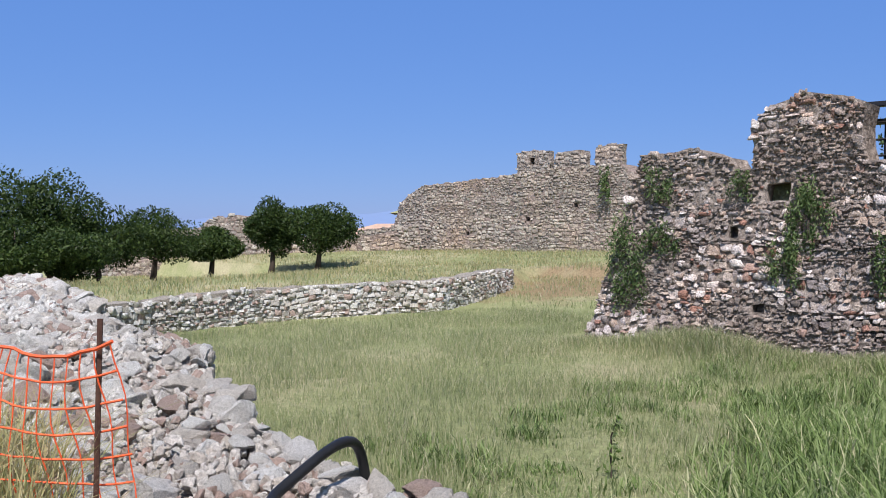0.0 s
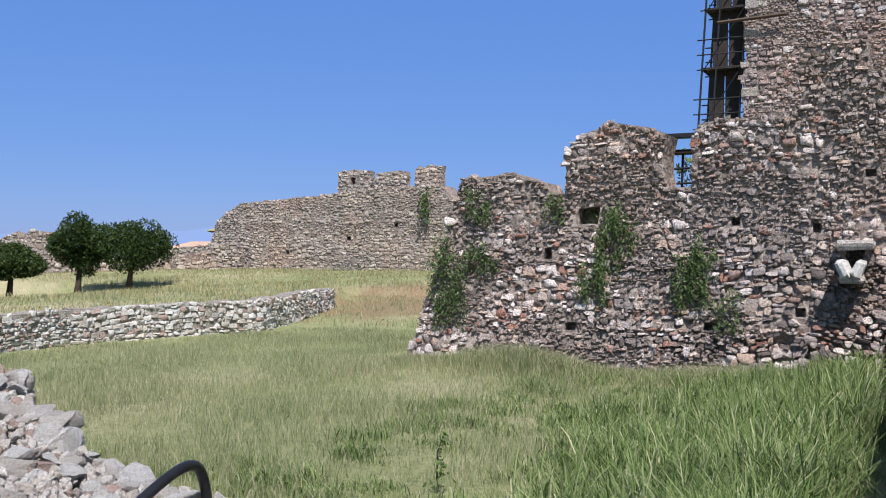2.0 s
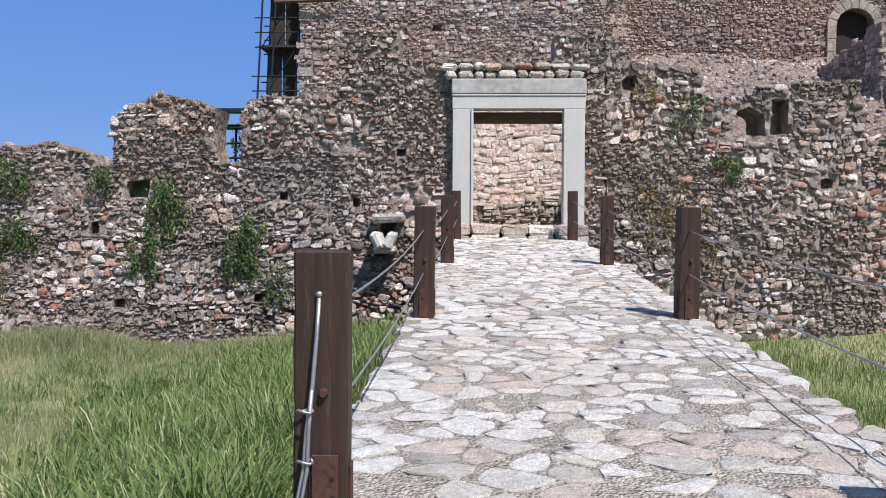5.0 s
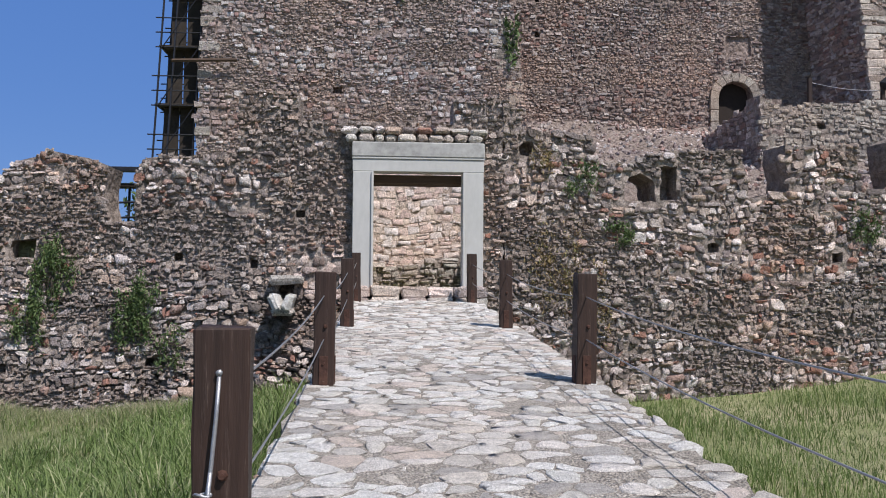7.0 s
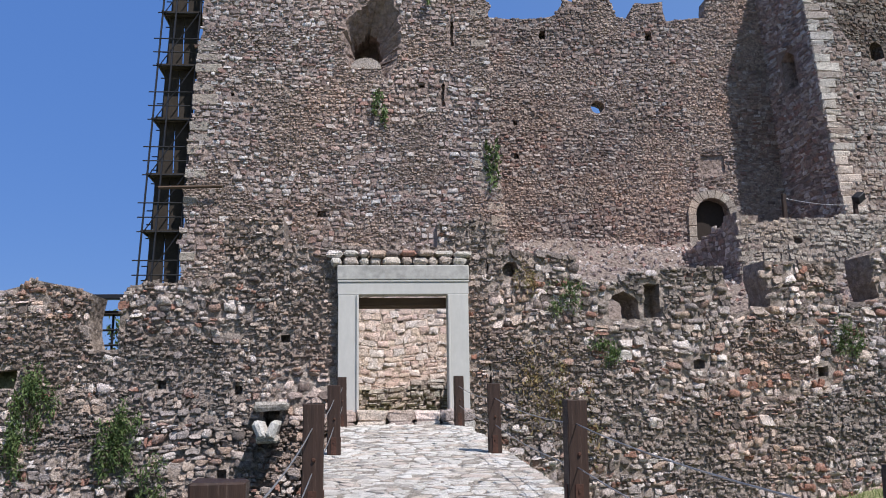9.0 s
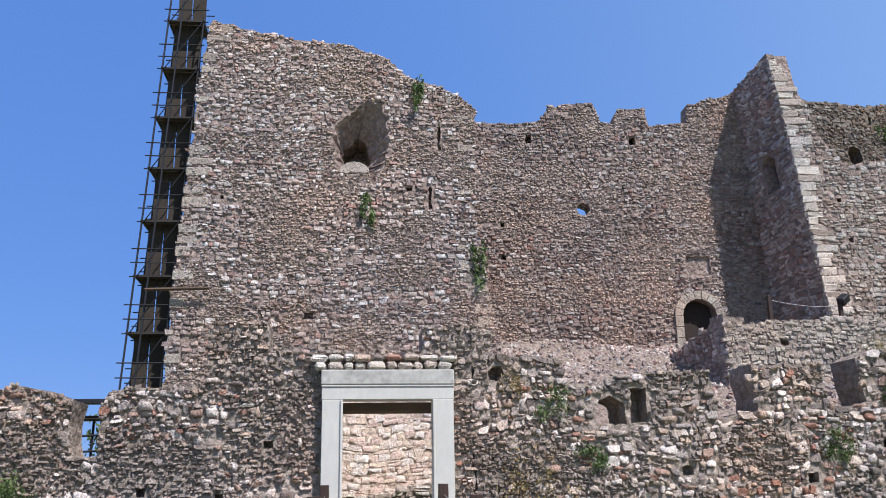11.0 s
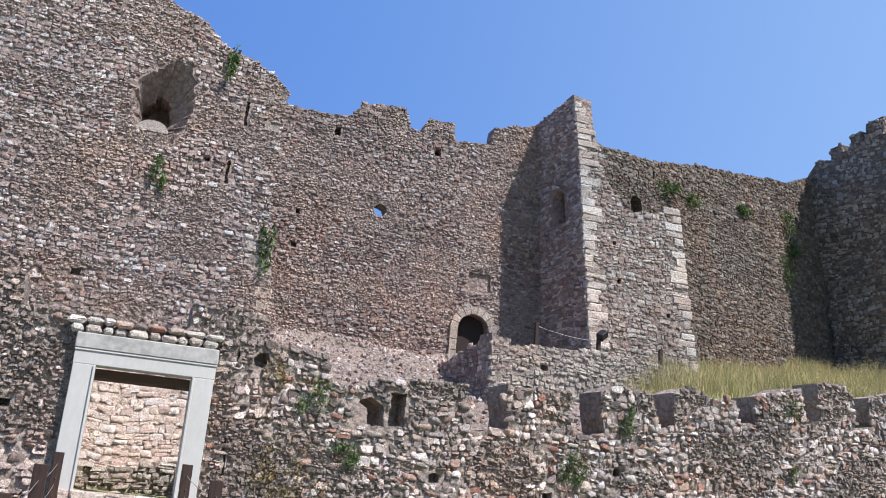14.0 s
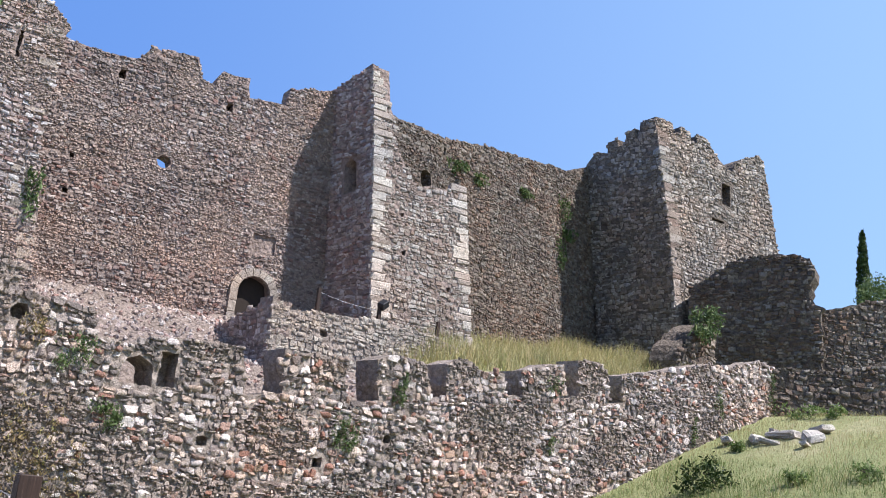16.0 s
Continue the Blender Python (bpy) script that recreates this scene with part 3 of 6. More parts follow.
def build_ground():
    def axis(core0, core1, step, far):
        core = np.arange(core0, core1 + 1e-6, step)
        out = [core[-1]]
        while out[-1] < far:
            out.append(out[-1] + step + (out[-1] - core[-1]) * 0.35)
        low = [core[0]]
        while low[-1] > -far:
            low.append(low[-1] - step - (core[0] - low[-1]) * 0.35)
        return np.array(low[:0:-1] + list(core) + out[1:])

    xs, ys = axis(-34, 44, 0.45, 3000), axis(-6, 50, 0.45, 3000)
    gx, gy = np.meshgrid(xs, ys)
    gz = ground_z(gx, gy)
    far = np.hypot(gx, gy)
    gz = gz + np.where(far > 125, -np.minimum((far - 125) * 0.5, 60), 0)
    rng = np.random.default_rng(4)
    gz = gz + rng.normal(0, 0.02, gz.shape)
    n, m = gx.shape
    k = np.arange(n * m).reshape(n, m)
    a, b, c, d = k[:-1, :-1].ravel(), k[:-1, 1:].ravel(), k[1:, 1:].ravel(), k[1:, :-1].ravel()
    tris = np.concatenate([np.stack([a, b, c], 1), np.stack([a, c, d], 1)])
    ob = new("ground", tri_mesh("ground", np.stack([gx, gy, gz], -1).reshape(-1, 3), tris, M_GROUND, True))
    tagged(ob, "grassy ground with dry patches, sunk into a wide castle ditch", "ground", "", "structure")


build_ground()
m_sea, nt_sea, b_sea = material("hazy_sea", 1.0, spec=0.0)
nt_sea.links.new(ramp(nt_sea, noise_tex(nt_sea, coords(nt_sea), 0.02, 4), [(0.35, (0.16, 0.25, 0.42)), (0.65, (0.20, 0.29, 0.47))]), b_sea.inputs["Base Color"])
SEA = [(4200 * math.cos(2 * math.pi * k / 48), 4200 * math.sin(2 * math.pi * k / 48), -20) for k in range(48)]
tagged(new("water", mesh_of("water", SEA, [tuple(range(48))], m_sea)), "calm blue sea far below the meadow", "sea", "", "structure")


# ---- the castle's walls ----
def flat_place(ax, ay, bx, by, lean=0.0, lean_from=0.0):
    """A wall that stands on the plan's line from a to b, seen from the side on its right; it leans back by lean per metre of height."""
    length = math.hypot(bx - ax, by - ay)
    ux, uy = (bx - ax) / length, (by - ay) / length

    def place(u, v, d):
        d = d - lean * (v - lean_from)
        return Vector((ax + u * ux + d * uy, ay + u * uy - d * ux, v))

    return place


GREY_SET, PINK_SET = (M_GREY, M_MORTAR), (M_PINK, M_MORTAR_PINK)

# the outer wall with its gate
gate_place = flat_place(0, 22.3, 1, 22.3)


def battered_gate(u, v, d):
    """The foot of this wall spreads towards the ditch."""
    return gate_place(u, v, d + 0.16 * max(0.0, 2.2 - v) * (1.0 if u < -1.2 else max(0.0, (-0.8 - u) / 0.4)))


GATE_LOOP = [(-13.8, -2.2), (-13.7, -1.8), (-13.25, -0.8), (-12.9, 0.77), (-12.5, 2.34), (-12.15, 3.4), (-10.9, 3.48), (-9.8, 3.32), (-9.7, 2.97), (-9.25, 2.96),
             (-9.2, 3.98), (-8.85, 4.45), (-7.95, 4.72), (-7.0, 4.58), (-6.68, 4.35), (-6.63, 3.08), (-5.92, 3.02), (-5.88, 4.5), (-5.2, 4.62), (-3.52, 4.72),
             (-3.48, 6.2), (-3.0, 6.32), (-2.1, 6.2), (-2.05, 5.55), (-0.78, 5.5), (1.69, 5.55), (1.75, 6.12), (2.95, 6.2), (2.95, -2.2)]
SMALL_HOLES = [(-2.0, 3.28, 0.22, 0.16), (-8.85, -0.44, 0.3, 0.22), (-3.4, 0.12, 0.22, 0.2), (-4.9, 2.2, 0.2, 0.18), (-3.1, 2.05, 0.17, 0.2), (-5.3, -0.3, 0.5, 0.16), (-9.6, 1.4, 0.25, 0.3)]


def rect(u, v, w, h):
    return [(u - w / 2, v - h / 2), (u + w / 2, v - h / 2), (u + w / 2, v + h / 2), (u - w / 2, v + h / 2)]


gate_holes = [([(-0.72, 1.2), (2.4, 1.2), (2.4, 5.02), (-0.72, 5.02)], None), (rect(-8.55, 2.36, 0.55, 0.42), 0.7), (rect(-2.3, 1.38, 0.36, 0.4), 0.6)]
gate_holes += [(rect(*h), 0.35) for h in SMALL_HOLES]
rubble_wall("wall_gate", "grey rubble outer wall with broken merlons round the gate", "castle wall", battered_gate, GATE_LOOP, gate_holes, 1.3, (0.25, 0.135), GREY_SET, 11, 0.085, 0.008, jitter=0.24, chips=M_CHIP, rounded=True,
            near=lambda u, v: abs(u + 3.5) + abs(v - 2.5), cover=lambda u, v: 1.4 if v > 4.5 else (0.85 if v > 2.9 and u > -6.5 else (0.35 if v > 2.6 else 0.0)))

right_place = flat_place(3, 22.3, 36, 27)
RIGHT_LOOP = [(-0.05, -2.2), (-0.05, 6.15), (0.38, 5.95), (0.45, 5.48), (2.25, 5.3), (2.33, 4.68), (3.34, 4.72), (3.96, 4.95), (6.39, 5.21), (6.61, 3.95), (7.78, 4.08), (7.63, 5.30), (8.32, 5.34), (9.73, 5.47), (9.96, 4.24), (11.11, 4.40), (10.88, 5.66), (11.56, 5.81), (12.91, 5.77), (13.11, 4.72), (13.82, 4.82), (13.66, 5.90), (14.24, 6.19), (14.83, 6.18), (14.97, 5.92), (16.32, 6.00), (16.48, 5.26), (17.27, 5.37), (17.15, 6.27), (19.05, 6.78), (19.36, 6.77), (19.49, 5.61), (20.26, 5.75), (20.12, 7.06), (21.25, 7.20), (21.81, 6.91), (21.94, 5.73), (22.75, 5.93), (22.64, 6.87), (25.55, 7.59), (28.37, 8.31), (30.13, 8.42), (32.72, 9.20),
              (34, 9.0), (34, 5.0), (24, 1.0), (12, -2.0)]
ARCH = [(3.57 - 0.41 * math.cos(math.pi * k / 8), 4.12 + 0.33 * math.sin(math.pi * k / 8)) for k in range(9)]
right_holes = [(ARCH + [(3.98, 3.75), (3.16, 3.75)], None), (rect(4.36, 4.24, 0.46, 0.86), 0.6), ([(0.4, 4.85), (0.62, 4.8), (0.78, 4.98), (0.7, 5.15), (0.5, 5.18), (0.36, 5.02)], 0.5), (rect(9.2, 2.4, 0.3, 0.25), 0.4), (rect(5.6, 2.6, 0.3, 0.22), 0.3),
               (rect(11.6, 3.3, 0.25, 0.2), 0.4)]
rubble_wall("wall_outer_right", "grey rubble outer wall with low merlons climbing the bank", "castle wall", right_place, RIGHT_LOOP, right_holes, 1.1, (0.27, 0.14), GREY_SET, 23, 0.085, 0.008, jitter=0.24, chips=M_CHIP, rounded=True,
            near=lambda u, v: abs(u - 4) + abs(v - 2.5), cover=lambda u, v: 0.6 if u < 1.2 and v > 4.2 else 0.0)

# the keep's front
keep_place = flat_place(-8, 31, 4, 31, 0.03, 8)
KEEP_LOOP = [(1.75, 3.0), (1.7, 5.8), (1.72, 9.0), (2.18, 16.8), (2.5, 19.6), (4.0, 19.3), (5.6, 18.95), (7.8, 18.7), (9.0, 18.2), (9.9, 17.5), (11.0, 17.1), (12.1, 16.5), (12.4, 16.15), (12.35, 14.0), (12.3, 11.8), (12.6, 9.7), (12.95, 7.7), (13.5, 3.0)]
BIG_HOLE = [(7.12, 14.87), (7.3, 15.51), (7.8, 15.92), (8.43, 16.43), (8.8, 16.25), (9.09, 15.76), (9.13, 14.86), (9.13, 14.34), (8.89, 13.6), (8.62, 13.26), (8.42, 13.5), (8.1, 13.62), (7.77, 13.66), (7.3, 13.72)]
keep_holes = [(BIG_HOLE, 2.2, (7.75, 14.1), 0.5), (rect(11.02, 14.95, 0.1, 1.0), 0.3), (rect(10.66, 12.6, 0.1, 0.9), 0.3), (rect(6.4, 8.2, 0.35, 0.25), 0.25), (rect(3.2, 12.5, 0.15, 0.15), 0.3), (rect(9.9, 12.9, 0.15, 0.15), 0.3)]
keep_wall = rubble_wall("wall_keep", "tall battered keep wall of pinkish rubble with a broken window", "castle wall", keep_place, KEEP_LOOP, keep_holes, 2.4, (0.25, 0.115), PINK_SET, 31, 0.06, 0.009, angular=True, chips=M_CHIP_PINK,
            near=lambda u, v: abs(u - 6) + abs(v - 10))

bm = bmesh.new()
ARC = [(7.36 + 0.55 - 0.55 * math.cos(math.pi * k / 8), 13.55 + 0.42 * math.sin(math.pi * k / 8)) for k in range(9)]
ring = [[bm.verts.new(keep_place(u, v, d)) for u, v in ARC] for d in (-0.3, 0.03)]
bm.faces.new(ring[1])
for k in range(len(ARC)):
    bm.faces.new((ring[0][k - 1], ring[0][k], ring[1][k], ring[1][k - 1]))
bmesh.ops.recalc_face_normals(bm, faces=bm.faces[:])
part("sill_stone", bm, M_QUOIN, keep_wall, "pale half-round stone in the broken window")

# the curtain with its small battlements
curtain_place = flat_place(3, 38, 18, 38, 0.02, 8)
CURTAIN_LOOP = [(-0.5, 5.0), (-0.5, 18.6), (2.1, 18.8), (4.7, 18.65), (5.3, 18.85), (5.76, 19.6), (7.9, 19.85), (8.1, 18.84), (8.75, 18.78), (9.05, 19.55), (10.3, 19.65), (10.45, 18.75), (12.35, 18.9), (12.4, 19.8), (14.3, 20.4),
                (17.5, 20.6), (17.5, 5.0)]
DOOR_ARCH = [(11.95 - 0.75 * math.cos(math.pi * k / 10), 9.7 + 0.75 * math.sin(math.pi * k / 10)) for k in range(11)]
ROUND_HOLE = [(7.1 + 0.3 * math.cos(2 * math.pi * k / 10), 14.58 + 0.3 * math.sin(2 * math.pi * k / 10)) for k in range(10)]
curtain_holes = [(rect(12.15, 12.0, 1.1, 0.9), 0.12), (DOOR_ARCH + [(12.7, 8.2), (11.2, 8.2)], 0.6), (ROUND_HOLE, None), (rect(4.75, 17.95, 0.3, 0.45), 0.7), (rect(9.6, 17.95, 0.32, 0.4), 0.7), (rect(3.4, 12.3, 0.25, 0.25), 0.4), (rect(3.4, 13.8, 0.2, 0.2), 0.4)]
rubble_wall("wall_curtain", "high curtain wall of pinkish rubble with broken battlements", "castle wall", curtain_place, CURTAIN_LOOP, curtain_holes, 0.8, (0.25, 0.12), (M_CURTAIN, M_MORTAR_PINK), 41, 0.06, 0.009, angular=True, chips=M_CHIP_PINK,
            near=lambda u, v: abs(u - 8) + abs(v - 12))

# the projecting tower: a shaded flank and a sunlit front with dressed corner stones
TOWER_LEAN = 0.09
tower_front = flat_place(17, 35.3, 25, 35.3, TOWER_LEAN, 20.5)
FRONT_LOOP = [(2.35, 5.5), (1.95, 9.0), (1.45, 17.4), (1.1, 21.15), (1.6, 20.95), (1.95, 19.75), (2.4, 18.7), (2.75, 17.4), (3.1, 16.5), (3.95, 15.5), (4.25, 15.7), (6.65, 16.1), (7.3, 8.6), (7.6, 5.5)]
rubble_wall("wall_tower_front", "pale tower face of rubble with large corner stones", "castle wall", tower_front, FRONT_LOOP, [(rect(3.2, 14.0, 0.18, 0.18), 0.3), (rect(3.4, 12.2, 0.2, 0.2), 0.3), (rect(5.9, 11.0, 0.2, 0.2), 0.3)],
            1.0, (0.3, 0.14), (M_TOWER, M_MORTAR_PINK), 51, 0.045, 0.008, angular=True, near=lambda u, v: abs(u - 3) + abs(v - 12))


def tower_side(u, v, d):
    """The flank: from the battered front corner back to the curtain."""
    x0 = 17 + np.interp(v, [5.5, 9.0, 17.4, 21.1], [2.35, 1.95, 1.45, 1.1])
    y0 = 35.3 + TOWER_LEAN * (v - 20.5)
    return Vector((x0 - d - (1 - u) * 0.0 - u * 0.55, y0 + u * (38.4 - y0), v))


side_owner = empty("wall_tower_flank", (18, 37, 6), "shaded flank of the projecting tower", "castle wall", "", "structure")
rng_side = random.Random(5)
SIDE_LOOP = ragged([(0.0, 5.5), (0.0, 21.0), (0.5, 20.8), (1.0, 20.5), (1.0, 5.5)], 0.4, 0.01, 3)
wall_body(SIDE_LOOP, [([(0.36, 15.0), (0.62, 15.0), (0.62, 16.4), (0.5, 16.75), (0.36, 16.4)], 0.7)], tower_side, 0.9, M_MORTAR_PINK, "masonry_core", side_owner)
side_cells = [((c[0] / 4.2, c[1]), [(a / 4.2, b) for a, b in q]) for c, q in cells(0.08, 4.1, 5.6, 20.9, 0.3, 0.14, 7)]
side_cells = [g for g in side_cells if inside([g[0]], SIDE_LOOP)[0] and not inside([g[0]], [(0.3, 14.9), (0.68, 14.9), (0.68, 16.8), (0.3, 16.8)])[0]]
stones_on(side_owner, side_cells, tower_side, M_PINK, 8, 0.06, 0.0015, lambda u, v: abs(v - 14), smooth=False)

# corner stones of the tower and the keep
corner = empty("corner_stonework", (18, 35, 6), "dressed pale corner stones up the tower and keep edges", "stonework", "", "structure")
rng_q = random.Random(12)
v = 6.0
while v < 20.6:
    h = rng_q.uniform(0.2, 0.42)
    w = rng_q.choice((0.4, 1.0, 0.7, 0.55))
    u0 = np.interp(v, [5.5, 9.0, 17.4, 21.1], [2.35, 1.95, 1.45, 1.1])
    p = tower_front(u0 + w / 2 - 0.05, v + h / 2, -0.09)
    child("quoin", mesh_of("quoin", *(lambda b: ([q.co.copy() for q in b.verts], [[x.index for x in f.verts] for f in b.faces]))(box_bm((w, 0.32, h - 0.03), p, 0.03, rough=0.03, seed=int(v * 10))), M_QUOIN), corner)
    if v < 16 and rng_q.random() < 0.7:
        w2 = rng_q.choice((0.5, 0.9, 0.7))
        u1 = np.interp(v, [5.5, 8.6, 16.1], [7.6, 7.3, 6.65])
        p = tower_front(u1 - w2 / 2 + 0.03, v + h / 2, -0.09)
        child("quoin", mesh_of("quoin", *(lambda b: ([q.co.copy() for q in b.verts], [[x.index for x in f.verts] for f in b.faces]))(box_bm((w2, 0.32, h - 0.03), p, 0.03, rough=0.03, seed=int(v * 11))), M_QUOIN), corner)
    v += h
v = 5.6
while v < 19.2:
    h = rng_q.uniform(0.3, 0.55)
    w = rng_q.choice((0.5, 0.9, 0.7))
    u0 = np.interp(v, [5.8, 9.0, 16.8, 19.6], [1.7, 1.72, 2.18, 2.5])
    p = keep_place(u0 + w / 2 - 0.04, v + h / 2, -0.04)
    if rng_q.random() < 0.5:
        child("quoin", mesh_of("quoin", *(lambda b: ([q.co.copy() for q in b.verts], [[x.index for x in f.verts] for f in b.faces]))(box_bm((w, 0.2, h * 0.75), p, 0.03, rough=0.02, seed=int(v * 12))), M_FAR), corner)
    v += h

v = 7.4
while v < 16.0:
    h = rng_q.uniform(0.25, 0.5)
    w = rng_q.choice((0.45, 0.8, 0.6))
    u1 = np.interp(v, [7.7, 9.7, 11.8, 14.0, 16.1], [12.95, 12.6, 12.3, 12.35, 12.4])
    if rng_q.random() < 0.42:
        child("quoin", mesh_of("quoin", *(lambda b: ([q.co.copy() for q in b.verts], [[x.index for x in f.verts] for f in b.faces]))(box_bm((w, 0.2, h * 0.8), keep_place(u1 - w / 2 - 0.1, v + h / 2, -0.06), 0.03, rough=0.025, seed=int(v * 13))), M_FAR), corner)
    v += h

# the farther curtain and the end tower
curtain2_place = flat_place(19, 38.5, 41, 46, 0.02, 10)
C2_LOOP = [(-1.0, 6.0), (-1.0, 20.6), (2.5, 20.9), (4.6, 21.08), (6.7, 21.26), (8.2, 21.5), (10.9, 22.2), (13.9, 22.8), (19.6, 23.85), (21.5, 24.2), (24.5, 25.6), (27.5, 26.2), (27.5, 8.0)]
rubble_wall("wall_curtain_far", "rubble curtain wall running to the end tower", "castle wall", curtain2_place, C2_LOOP, [([(6.17 + 0.5 * math.cos(a), 18.4 + 0.6 * math.sin(a)) for a in np.linspace(0, 6.0, 9)], 0.9), (rect(7.6, 20.6, 0.2, 0.5), 0.4)], 1.5, (0.28, 0.15), (M_BROWN, M_MORTAR_DARK), 61, 0.06, 0.006, angular=True,
            near=lambda u, v: abs(u - 8) + abs(v - 14))
end_front = flat_place(40, 40, 52, 40, 0.03, 12)
END_LOOP = [(4.4, 8.0), (3.9, 14.3), (3.3, 19.4), (2.2, 25.4), (1.85, 26.95), (1.95, 27.55), (3.4, 27.5), (3.6, 26.85), (4.1, 26.9), (4.3, 27.5), (5.2, 27.45), (5.35, 26.75), (5.8, 26.8), (6.0, 27.5), (6.8, 27.5), (7.3, 26.9), (8.3, 26.2), (9.0, 25.7), (9.64, 25.75), (9.9, 26.6), (10.4, 26.9), (12.5, 27.8), (13.0, 27.35), (13.7, 23.6), (14.4, 21.0), (16.0, 10.0)]
rubble_wall("wall_end_tower_front", "grey rubble face of the end tower with broken merlons", "castle wall", end_front, END_LOOP, [(rect(8.85, 23.8, 0.85, 1.5), 0.9), (rect(8.0, 21.7, 1.2, 0.2), 0.3)], 1.4, (0.35, 0.18), (M_DUSK, M_MORTAR_DARK), 71, 0.06, 0.006, angular=True,
            near=lambda u, v: abs(u - 6) + abs(v - 18))


def end_side(u, v, d):
    x0 = 40 + np.interp(v, [8, 14.3, 19.4, 25.4, 27], [4.4, 3.9, 3.3, 2.2, 1.85])
    return Vector((x0 - d - 0.12 * u, 40 + 0.03 * (v - 12) + u, v))


rubble_wall("wall_end_tower_flank", "shaded flank of the end tower with merlons", "castle wall", end_side, [(0, 8), (0, 27.4), (1.0, 27.45), (1.1, 26.7), (1.6, 26.6), (1.7, 27.1), (2.5, 27.0), (2.6, 26.2), (3.2, 26.2), (3.3, 26.7), (4.1, 26.6), (4.2, 25.9), (5.2, 26.2), (6.5, 25.2), (6.5, 8)], [], 1.0, (0.35, 0.18), (M_DUSK, M_MORTAR_DARK), 73, 0.06, 0.006, angular=True,
            near=lambda u, v: abs(u - 3) + abs(v - 18))
v = 12.0
while v < 26.5:
    h = rng_q.uniform(0.3, 0.6)
    u0 = np.interp(v, [8, 14.3, 19.4, 25.4, 27], [4.4, 3.9, 3.3, 2.2, 1.85])
    w = rng_q.choice((0.6, 1.1, 0.8))
    child("quoin", mesh_of("quoin", *(lambda b: ([q.co.copy() for q in b.verts], [[x.index for x in f.verts] for f in b.faces]))(box_bm((w, 0.3, h - 0.04), end_front(u0 + w / 2 - 0.06, v + h / 2, -0.08), 0.03, rough=0.03, seed=int(v * 14))), M_TOWER), corner)
    v += h
ruin_place = flat_place(43.5, 40.5, 47.5, 33)
rubble_wall("wall_ruin", "broken stub of dark rubble wall below the end tower", "castle wall", ruin_place, [(1.5, 8.0), (1.5, 16.2), (2.5, 16.8), (4.2, 17.8), (6.9, 18.1), (8.7, 17.7), (8.85, 16.6), (8.5, 15.6), (9.3, 14.7), (9.3, 8.0)], [], 2.0, (0.34, 0.17), (M_BROWN, M_MORTAR_DARK), 81, 0.1, 0.01, angular=True, rag=0.15)
rubble_wall("wall_back", "plain dark rubble wall behind the bank", "castle wall", flat_place(47.8, 33, 58, 26), [(-0.3, 8), (-0.3, 14.4), (0.7, 14.64), (4.5, 15.7), (12, 17), (12, 8)], [], 1.0, (0.34, 0.17), (M_BROWN, M_MORTAR_DARK), 83, 0.08, 0.01, angular=True)
rubble_wall("wall_low", "low dark rubble wall at the end of the bank", "castle wall", flat_place(36, 27.3, 45, 21), [(-0.4, 4.5), (-0.4, 9.0), (3.2, 9.15), (5.7, 9.75), (11, 10.5), (11, 4.5)], [], 0.9, (0.36, 0.19), (M_BROWN, M_MORTAR_DARK), 85, 0.09, 0.01, angular=True)
rubble_wall("wall_rubble_mound", "tumbled stub wall overgrown by a bush", "castle wall", flat_place(37, 33.5, 42, 35), [(0, 7), (0.2, 10.6), (1.6, 11.6), (3.2, 12.6), (4.8, 12.2), (5.0, 7)], [], 1.6, (0.4, 0.26), (M_BROWN, M_MORTAR_DARK), 87, 0.14, 0.02, angular=True, rag=0.15)

# the terrace before the arched door
rubble_wall("wall_terrace", "squared rubble terrace wall before the arched door", "castle wall", flat_place(12.75, 30.1, 26, 32), [(0, 2.5), (0, 8.1), (0.45, 7.85), (4.7, 8.1), (7.4, 8.15), (10.6, 7.6), (11.5, 6.5), (11.5, 2.5)], [(rect(2.3, 7.2, 0.3, 0.22), 0.3)], 0.9, (0.29, 0.15), (M_FAR, M_MORTAR), 91, 0.05, 0.006, angular=True,
            near=lambda u, v: u + abs(v - 6))
rubble_wall("wall_terrace_flank", "shaded flank of the terrace wall", "castle wall", flat_place(12.2, 34.6, 12.75, 30.1), [(0, 2.5), (0, 7.3), (4.5, 8.05), (4.5, 2.5)], [], 0.8, (0.29, 0.15), (M_PINK, M_MORTAR_PINK), 93, 0.05, 0.006, angular=True)
rubble_wall("wall_inner", "sunlit peach limestone wall behind the gate", "castle wall", flat_place(-2.4, 27.7, 4.6, 27.7), [(0, 1.0), (0, 5.8), (7.0, 5.8), (7.0, 1.0)], [(rect(3.35, 4.2, 0.14, 0.14), 0.3)], 0.8, (0.34, 0.14), (M_PEACH, M_MORTAR_PEACH), 95, 0.022, 0.003,
            near=lambda u, v: abs(u - 3.3) + abs(v - 3.5))
rubble_wall("wall_inner_low", "low dry-stone bench wall of flat grey slabs", "wall", flat_place(-1.6, 27.28, 4.4, 27.28), [(0, 1.2), (0, 2.15), (2.8, 2.2), (3.1, 2.45), (6.0, 2.6), (6.0, 1.2)], [], 0.38, (0.42, 0.11), (M_QUOIN, M_MORTAR), 97, 0.08, 0.012,
            near=lambda u, v: abs(u - 2.5) + v)

